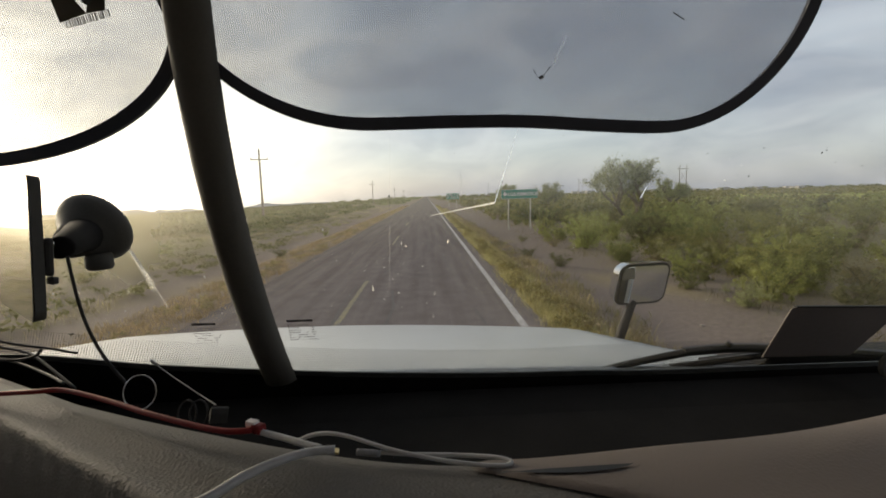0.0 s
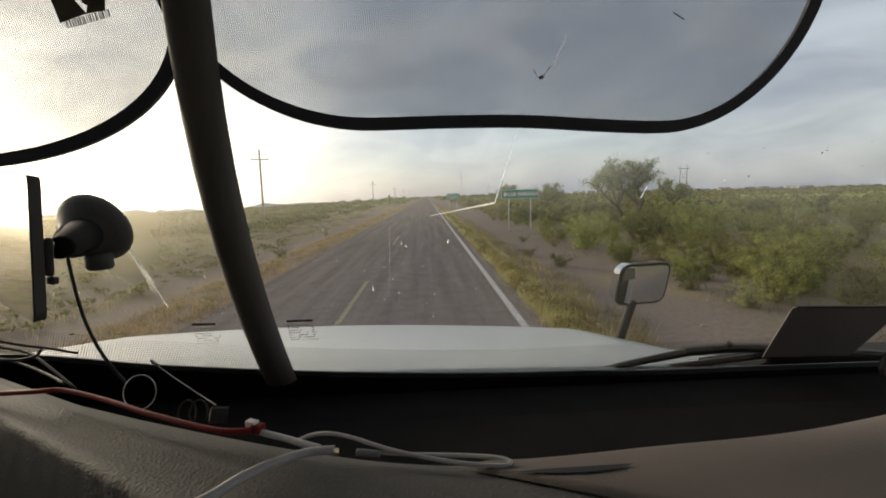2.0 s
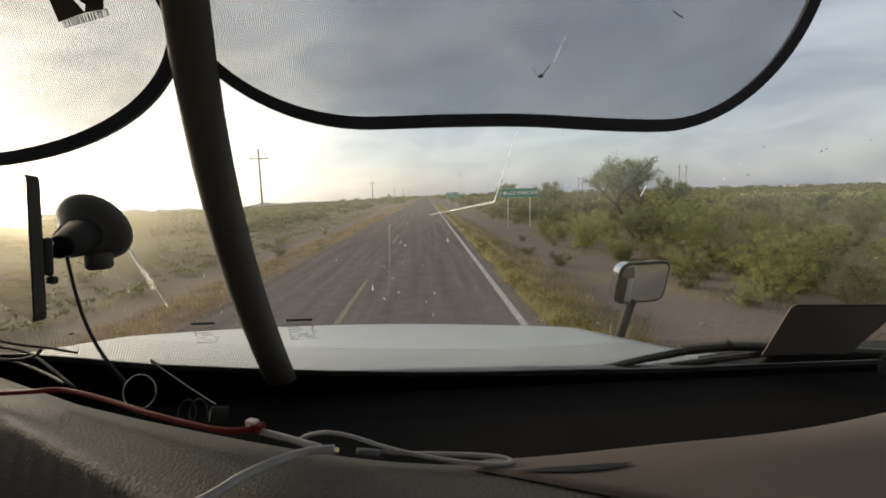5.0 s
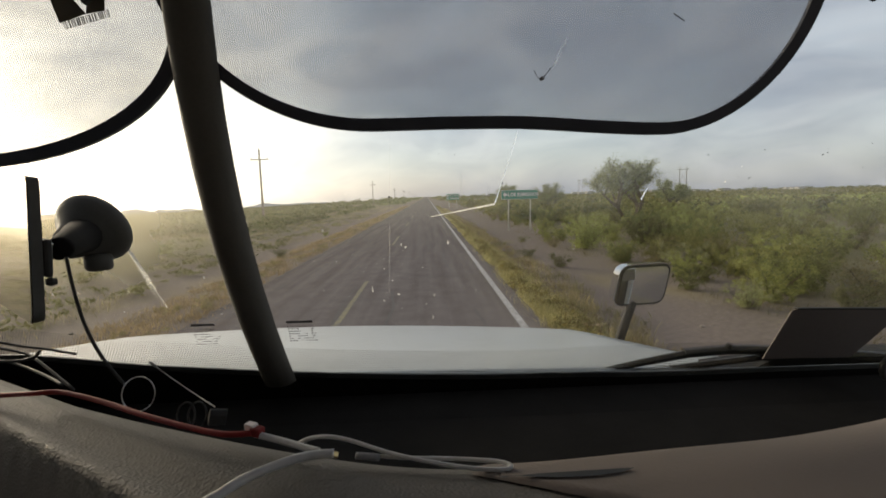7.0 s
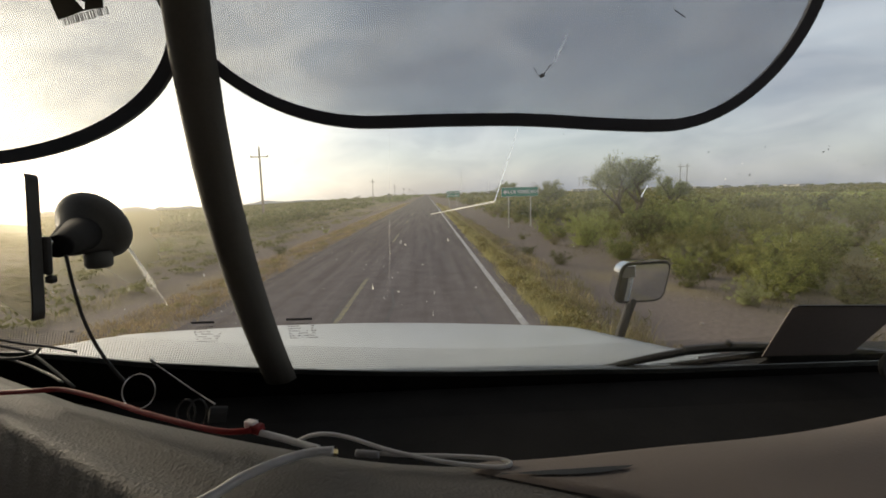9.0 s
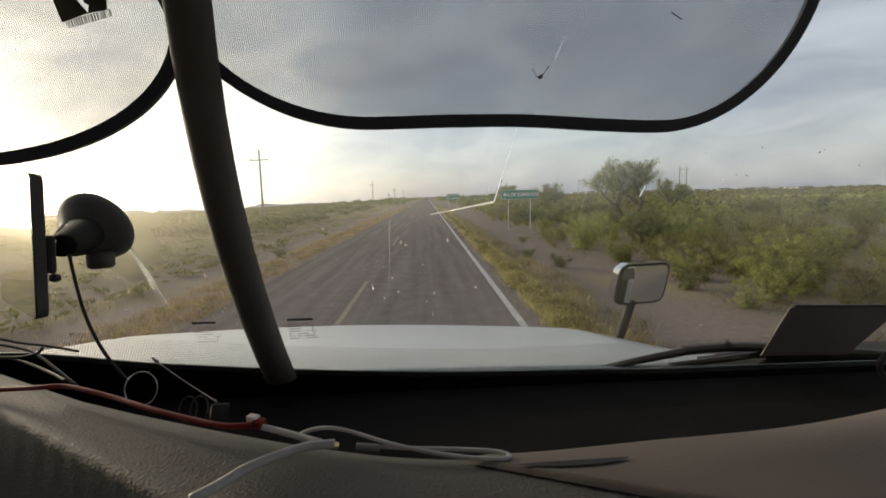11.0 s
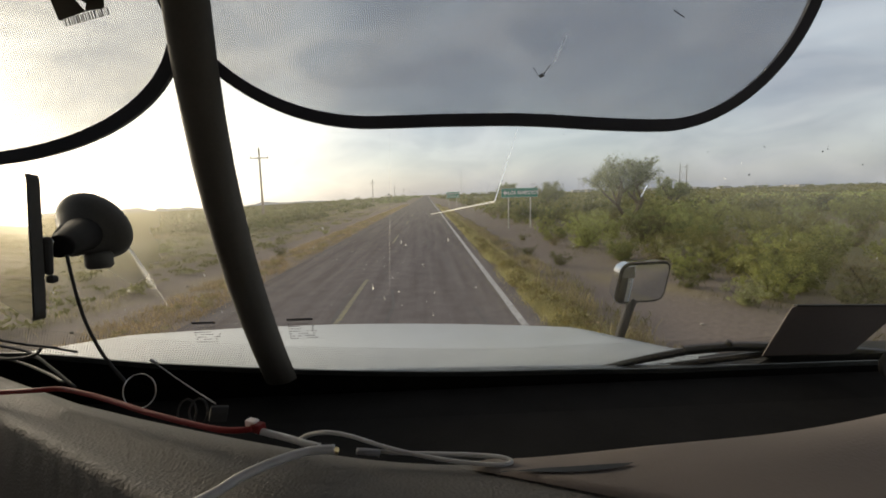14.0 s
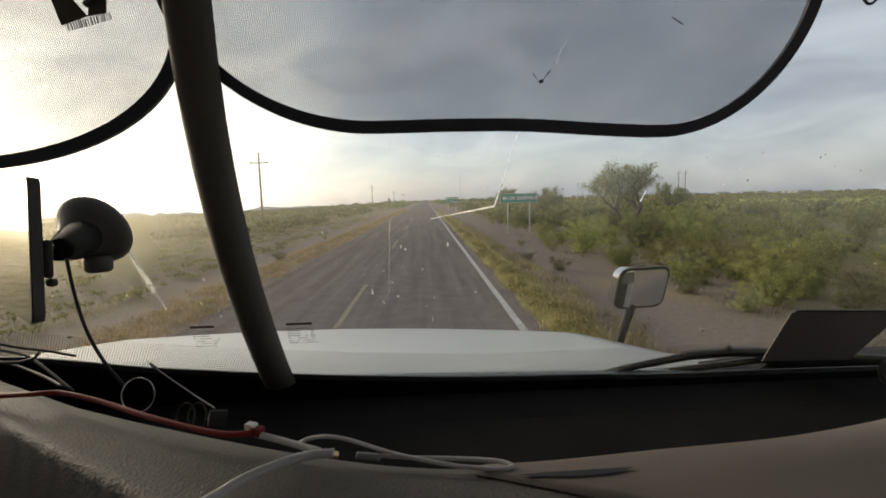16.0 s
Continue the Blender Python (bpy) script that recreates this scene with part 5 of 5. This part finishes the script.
grass("verge_grass", 40000, lambda g, n: tufted(g, n, 2.28, 3.0, 4, 110, 900, 0.13), 1, M_GRASS, "yellow dry grass tufts along the road edge", 0.09, 0.28)
grass("verge_grass", 9000, lambda g, n: tufted(g, n, 2.7, 3.8, 4, 90, 300, 0.12), 12, M_STRAW, "brown dry brush behind the road edge", 0.12, 0.38)
grass("verge_grass", 7000, lambda g, n: tufted(g, n, 2.9, 4.2, 4, 70, 160, 0.16), 2, M_GRASSG, "low green weeds on the verge", 0.06, 0.24)
grass("verge_grass", 42000, lambda g, n: tufted(g, n, -7.0, -5.05, 5, 130, 1100, 0.17), 3, M_TAN, "yellow dry grass along the far road edge", 0.05, 0.15)
grass("field_grass", 26000, lambda g, n: tufted(g, n, -34, -8.5, 8, 130, 700, 0.30), 4, M_STRAW, "thin straw grass on the open field", 0.08, 0.26)
grass("field_grass", 12000, lambda g, n: tufted(g, n, 6.4, 16, 4, 80, 500, 0.25), 8, M_GRASSG, "thin grass at the foot of the shrubs", 0.05, 0.18)


def weed_spot(x0, x1, y1, lo, hi):
    def spot(g):
        y = 4 + y1 * g.uniform() ** 1.7
        r = g.uniform(lo, hi)
        return g.uniform(x0, x1) + 0.12 * math.sin(y * 0.9), y, r, r * g.uniform(0.9, 1.5)
    return spot


far_clumps("verge_weeds", 620, weed_spot(2.35, 2.80, 110, 0.10, 0.24), 31, M_WEED, "clumps of yellow green weeds hugging the road edge", 0.5)
far_clumps("verge_weeds", 170, weed_spot(2.75, 3.9, 80, 0.08, 0.20), 32, M_STRAW, "brown dry weeds between the road and the dirt track", 0.3)
far_clumps("verge_weeds", 260, weed_spot(-6.4, -5.15, 110, 0.07, 0.15), 33, M_GRASSG, "low yellow weeds along the far road edge", 0.2)
for x, y, s_, k in ((4.7, 15.5, 0.42, 6), (4.3, 18.8, 0.34, 6), (-7.0, 21.0, 0.36, 6), (-7.6, 33.0, 0.5, 2), (5.3, 24.5, 0.4, 3)):
    plant(KINDS[k], x, y, s_, rng.random() * 6.28, 0.8)


# stones on the dirt track
def stone_mesh(seed):
    bm = bmesh.new()
    bmesh.ops.create_icosphere(bm, subdivisions=1, radius=1)
    for v in bm.verts:
        v.co *= 0.75 + 0.5 * abs(noise.noise(v.co * 1.7 + Vector((seed, 0, 0))))
        v.co.z *= 0.6
    me = bpy.data.meshes.new("stone")
    bm.to_mesh(me)
    bm.free()
    me.materials.append(M_STONE)
    return me


stones = [stone_mesh(s) for s in (1, 7, 13)]
for k in range(70):
    y = 6 + 40 * rng.random() ** 1.5
    x = rng.uniform(3.6, 8.5) if k % 4 else rng.uniform(-11, -7.2)
    s = rng.uniform(0.025, 0.07)
    o = new("stone", rng.choice(stones))
    o.matrix_basis = Matrix.LocRotScale((x, y, ground_height(x, y) - 0.05 + s * 0.2), Euler((0, 0, rng.random() * 6)), (s, s * rng.uniform(0.7, 1.3), s))
    tagged(o, "small pale stone on the dirt shoulder", "stone", "stones on the dirt shoulder")


# ---- poles ----
def utility_pole(x, y, high, name="utility_pole"):
    z = ground_height(x, y) - 0.1
    p = thing(name, (x, y, z), "weathered wooden utility pole with a crossarm", "utility pole", "utility poles along the road")
    part("post", revolve([(0, 0.15), (high * 0.5, 0.125), (high, 0.10)], (x, y, z), (x, y, z + 1), 10), M_POLE, p)
    part("crossarm", box(x - 1.1, x + 1.1, y - 0.06, y + 0.06, z + high - 1.25, z + high - 1.12, 0.01), M_POLE, p)
    for dx_ in (-1.0, 1.0):
        part("insulator", revolve([(0, 0.035), (0.12, 0.05), (0.22, 0.03)], (x + dx_, y, z + high - 1.12), (x + dx_, y, z + high), 8), M_GALV, p)
    part("insulator", revolve([(0, 0.035), (0.14, 0.05), (0.26, 0.03)], (x, y, z + high), (x, y, z + high + 1), 8), M_GALV, p)
    return p


for k in range(-2, 9):
    utility_pole(-20.0, 55.0 + 112.0 * k, 8.9)


def line_tower(x, y, high, gap):
    z = ground_height(x, y) - 0.1
    p = thing("line_tower", (x, y, z), "grey two-post power line frame on the plain", "power pole", "power line frames on the plain")
    for s in (-1, 1):
        part("post", revolve([(0, 0.22), (high, 0.16)], (x + s * gap, y, z), (x + s * gap, y, z + 1), 10), M_POLE, p)
    part("crossarm", box(x - gap - 1.6, x + gap + 1.6, y - 0.1, y + 0.1, z + high - 2.0, z + high - 1.75, 0.01), M_POLE, p)
    for s in (-1, 1):
        part("brace", tube([(x - s * gap, y, z + high * 0.45), (x, y + 0.1 * s, z + high * 0.63), (x + s * gap, y, z + high * 0.81)], 0.06, 5), M_POLE, p)
    return p


for x, y, h in ((146, 250, 16.5), (150, 430, 16.5), (154, 640, 16.5), (142, 100, 16.5)):
    line_tower(x, y, h, 2.0)


def mast(x, y, high):
    z = ground_height(x, y)
    p = thing("radio_mast", (x, y, z), "thin lattice radio mast far down the road", "mast")
    for k in range(3):
        a = 2 * math.pi * k / 3
        part("leg", tube([(x + 0.6 * math.cos(a), y + 0.6 * math.sin(a), z), (x + 0.4 * math.cos(a), y + 0.4 * math.sin(a), z + high)], 0.10, 5), M_GALV, p)
    for k in range(8):
        part("rung", box(x - 0.6, x + 0.6, y - 0.05, y + 0.05, z + high * (k + 0.5) / 8, z + high * (k + 0.5) / 8 + 0.12), M_GALV, p)


mast(62.0, 800.0, 42.0)
mast(125.0, 900.0, 26.0)


# ---- road signs ----
def sign(x, y, rows, panel_w, panel_h, bottom):
    z = ground_height(x, y) - 0.1
    s = thing("road_sign", (x, y, z), "green direction sign with white lettering on two steel posts", "road sign", "green direction signs")
    top = bottom + len(rows) * (panel_h + 0.03)
    for dx_ in (-panel_w * 0.3, panel_w * 0.3):
        part("post", box(x + dx_ - 0.045, x + dx_ + 0.045, y + 0.02, y + 0.08, z, z + top - 0.05, 0.004), M_SIGNPOST, s, "pale painted steel post")
    for i, words in enumerate(rows):
        z0 = z + top - (i + 1) * (panel_h + 0.03)
        p = part("panel", box(x - panel_w / 2, x + panel_w / 2, y, y + 0.012, z0, z0 + panel_h, 0.003), M_SIGNWHITE, s, "sign panel with a white border")
        part("panel_face", box(x - panel_w / 2 + 0.02, x + panel_w / 2 - 0.02, y - 0.004, y, z0 + 0.02, z0 + panel_h - 0.02), M_SIGN, p, "green sign face")
        fc = bpy.data.curves.new("lettering", "FONT")
        fc.body, fc.size, fc.align_x, fc.align_y, fc.extrude, fc.offset = words, panel_h * 0.50, "CENTER", "CENTER", 0.001, 0.008
        fc.materials.append(M_SIGNWHITE)
        t = new("lettering", fc)
        t.parent = p
        t.matrix_basis = Matrix.Translation((x + panel_w * 0.1, y - 0.006, z0 + panel_h * 0.48)) @ Euler((radians(90), 0, 0)).to_matrix().to_4x4()
        t.matrix_parent_inverse = p.matrix_world.inverted()
        bm = bmesh.new()
        ax, az, h = x - panel_w * 0.40, z0 + panel_h / 2, panel_h
        shape = ((-0.20, 0), (0.05, 0.30), (0.05, 0.12), (0.25, 0.12), (0.25, -0.12), (0.05, -0.12), (0.05, -0.30))
        bm.faces.new([bm.verts.new((ax + a * h, y - 0.006, az + b * h)) for a, b in shape])
        part("arrow", bm, M_SIGNWHITE, p)
    return s


sign(6.9, 33.0, ["LOS REMEDIOS"], 2.75, 0.69, 2.35)
sign(5.6, 96.0, ["DIVISIÓN DEL NORTE", "CODORNICES"], 2.75, 0.62, 1.9)

# ---- distance: town, tank, hills ----
def house(x, y, w, d, h):
    z = ground_height(x, y) - 0.2
    o = thing("house", (x, y, z), "low pale flat-roofed house of the far village", "house", "houses of the far village")
    part("wall", box(x - w / 2, x + w / 2, y, y + d, z, z + h), M_PLASTER, o)
    part("roof", box(x - w / 2 - 0.2, x + w / 2 + 0.2, y - 0.2, y + d + 0.2, z + h, z + h + 0.3), M_ROOF, o)
    for k in range(max(1, int(w / 4))):
        wx = x - w / 2 + (k + 0.5) * w / max(1, int(w / 4))
        part("window", box(wx - 0.7, wx + 0.7, y - 0.06, y - 0.002, z + 1.0, z + 2.2), M_WINDOW, o)


for k in range(34):
    x = rng.uniform(90, 700)
    house(x, rng.uniform(640, 860), rng.uniform(8, 16), 8, rng.uniform(3.2, 5.0))
def mesquite_tree(seed, high, wide, leaves, leaf, material):
    """A short leaning trunk that forks low, limbs that fork again, and fine leaves in loose sprays at the ends."""
    rng_t = np.random.default_rng(seed)
    bm = bmesh.new()
    sprays = []

    def limb(p, way, length, radius, level):
        bend = Vector(rng_t.normal(size=3)) * 0.22
        q = p + way * length * 0.5 + bend * length * 0.3
        e = p + (way + bend * 0.5).normalized() * length
        e.z = max(e.z, 0.35)
        seg = tube([p, q, e], radius, 6 if level < 2 else 4, taper=0.55)
        m = bpy.data.meshes.new("tmp")
        seg.to_mesh(m)
        seg.free()
        bm.from_mesh(m)
        bpy.data.meshes.remove(m)
        if level >= 2:
            for t in (0.1, 0.35, 0.6, 0.85, 1.0):
                c = p.lerp(e, t)
                sprays.append((c.x, c.y, c.z, length * (0.36 + 0.26 * rng_t.uniform())))
        if level < 3:
            for k in range(3 if level else 4):
                side = Vector((*rng_t.normal(size=2), 0)).normalized()
                lift = rng_t.uniform(0.25, 1.0)
                w = (way * 0.55 + side * rng_t.uniform(0.5, 0.95) + Vector((0, 0, 0.45 * lift))).normalized()
                limb(p.lerp(e, rng_t.uniform(0.6, 1.0)) if k else e, w, length * rng_t.uniform(0.62, 0.88), radius * 0.55, level + 1)

    limb(Vector((0, 0, 0)), Vector((0.25, 0.1, 1)).normalized(), high * 0.30, 0.035 * high, 0)
    limb(Vector((0.05, 0.1, 0)), Vector((-0.6, 0.2, 0.9)).normalized(), high * 0.28, 0.027 * high, 0)
    sp = np.array(sprays)
    sx, sz = wide / max(1e-3, np.abs(sp[:, :2]).max()), high / sp[:, 2].max()
    for v in bm.verts:
        f = min(1.0, v.co.z / (0.2 * high))
        v.co.x *= 1 + (sx - 1) * f
        v.co.y *= 1 + (sx - 1) * f
        v.co.z *= sz
    sp[:, :2] *= sx
    sp[:, 2] *= sz

    def centre():
        k = rng_t.integers(len(sp))
        o = rng_t.normal(size=3) * sp[k, 3] * 0.62
        return (sp[k, 0] + o[0], sp[k, 1] + o[1], max(0.25, sp[k, 2] + 0.8 * o[2] - 0.1))
    me = bpy.data.meshes.new("trunk")
    bm.to_mesh(me)
    bm.free()
    me.materials.append(M_TWIG)
    return me, leaf_cloud(rng_t, leaves, centre, leaf, "crown", material)


TREE_A = (mesquite_tree(3, 5.0, 3.1, 22000, 0.058, M_LEAF_T), "spreading mesquite tree with a low forked trunk", 4.5)
TREE_B = (mesquite_tree(8, 4.0, 2.6, 14000, 0.058, M_LEAF_T), "airy mesquite tree with bare lower limbs", 3.6)
FAR_TREE = (shrub_meshes(10, 2.9, 4.0, 480, 0.30, M_LEAF_E, tree=True), "small spreading tree of the far plain", 4.2)
for k in range(120):
    x = 70 + 880 * rng.random() ** 0.8
    plant(FAR_TREE, x, rng.uniform(600, 880), rng.uniform(0.7, 1.6), rng.random() * 6, 1.0, "tree", "tree", "trees of the far village")
for kind, x, y, s_, turn in ((TREE_A, 14.3, 31.0, 1.0, 0.4), (TREE_B, 12.6, 47.0, 0.95, 2.0), (TREE_B, 25.0, 45.0, 1.0, 4.1), (TREE_A, 15.0, 82.0, 0.9, 1.7)):
    plant(kind, x, y, s_, turn, 1.0, "tree", "tree", "mesquite trees beside the road")
for k in range(34):                         # taller trees closing the far road
    side = -1 if k % 2 else 1
    y = rng.uniform(330, 640)
    plant(FAR_TREE, side * (14 + rng.random() * y * 0.16) - 1.5, y, rng.uniform(0.6, 1.15), rng.random() * 6, 1.0, "tree", "tree", "trees along the far road")
tank = thing("water_tank", (500, 900, ground_height(500, 900)), "white raised water tank of the far village", "water tank")
tz = ground_height(500, 900)
for a in range(4):
    part("leg", tube([(500 + 3 * math.cos(a * math.pi / 2), 900 + 3 * math.sin(a * math.pi / 2), tz), (500 + 2 * math.cos(a * math.pi / 2), 900 + 2 * math.sin(a * math.pi / 2), tz + 13)], 0.25, 5), M_GALV, tank)
part("vessel", revolve([(0, 1.0), (1.2, 3.4), (4.5, 3.4), (6.2, 0.4)], (500, 900, tz + 13), (500, 900, tz + 14), 16), M_SIGNWHITE, tank)


def hills(name, seed, x0, x1, y, base, amp, label):
    v, f = [], []
    n = 90
    for k in range(n):
        x = x0 + (x1 - x0) * k / (n - 1)
        e = math.sin(math.pi * k / (n - 1)) ** 0.6
        h = base + amp * e * max(0.08, 0.5 + 0.9 * noise.noise(Vector((x * 0.0050, seed, 0))) + 0.35 * noise.noise(Vector((x * 0.016, seed, 3))))
        v += [(x, y, -160), (x, y, h - 85 * min(1, max(0, -x) / 2500)), (x, y + 500, -160)]
        if k:
            f += [(3 * k - 3, 3 * k, 3 * k + 1, 3 * k - 2), (3 * k - 2, 3 * k + 1, 3 * k + 2, 3 * k - 1)]
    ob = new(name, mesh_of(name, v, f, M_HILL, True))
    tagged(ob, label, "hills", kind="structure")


hills("backdrop", 5.0, -3900, -900, 4200, 2, 46, "low grey hills on the horizon, coloured pale for haze")
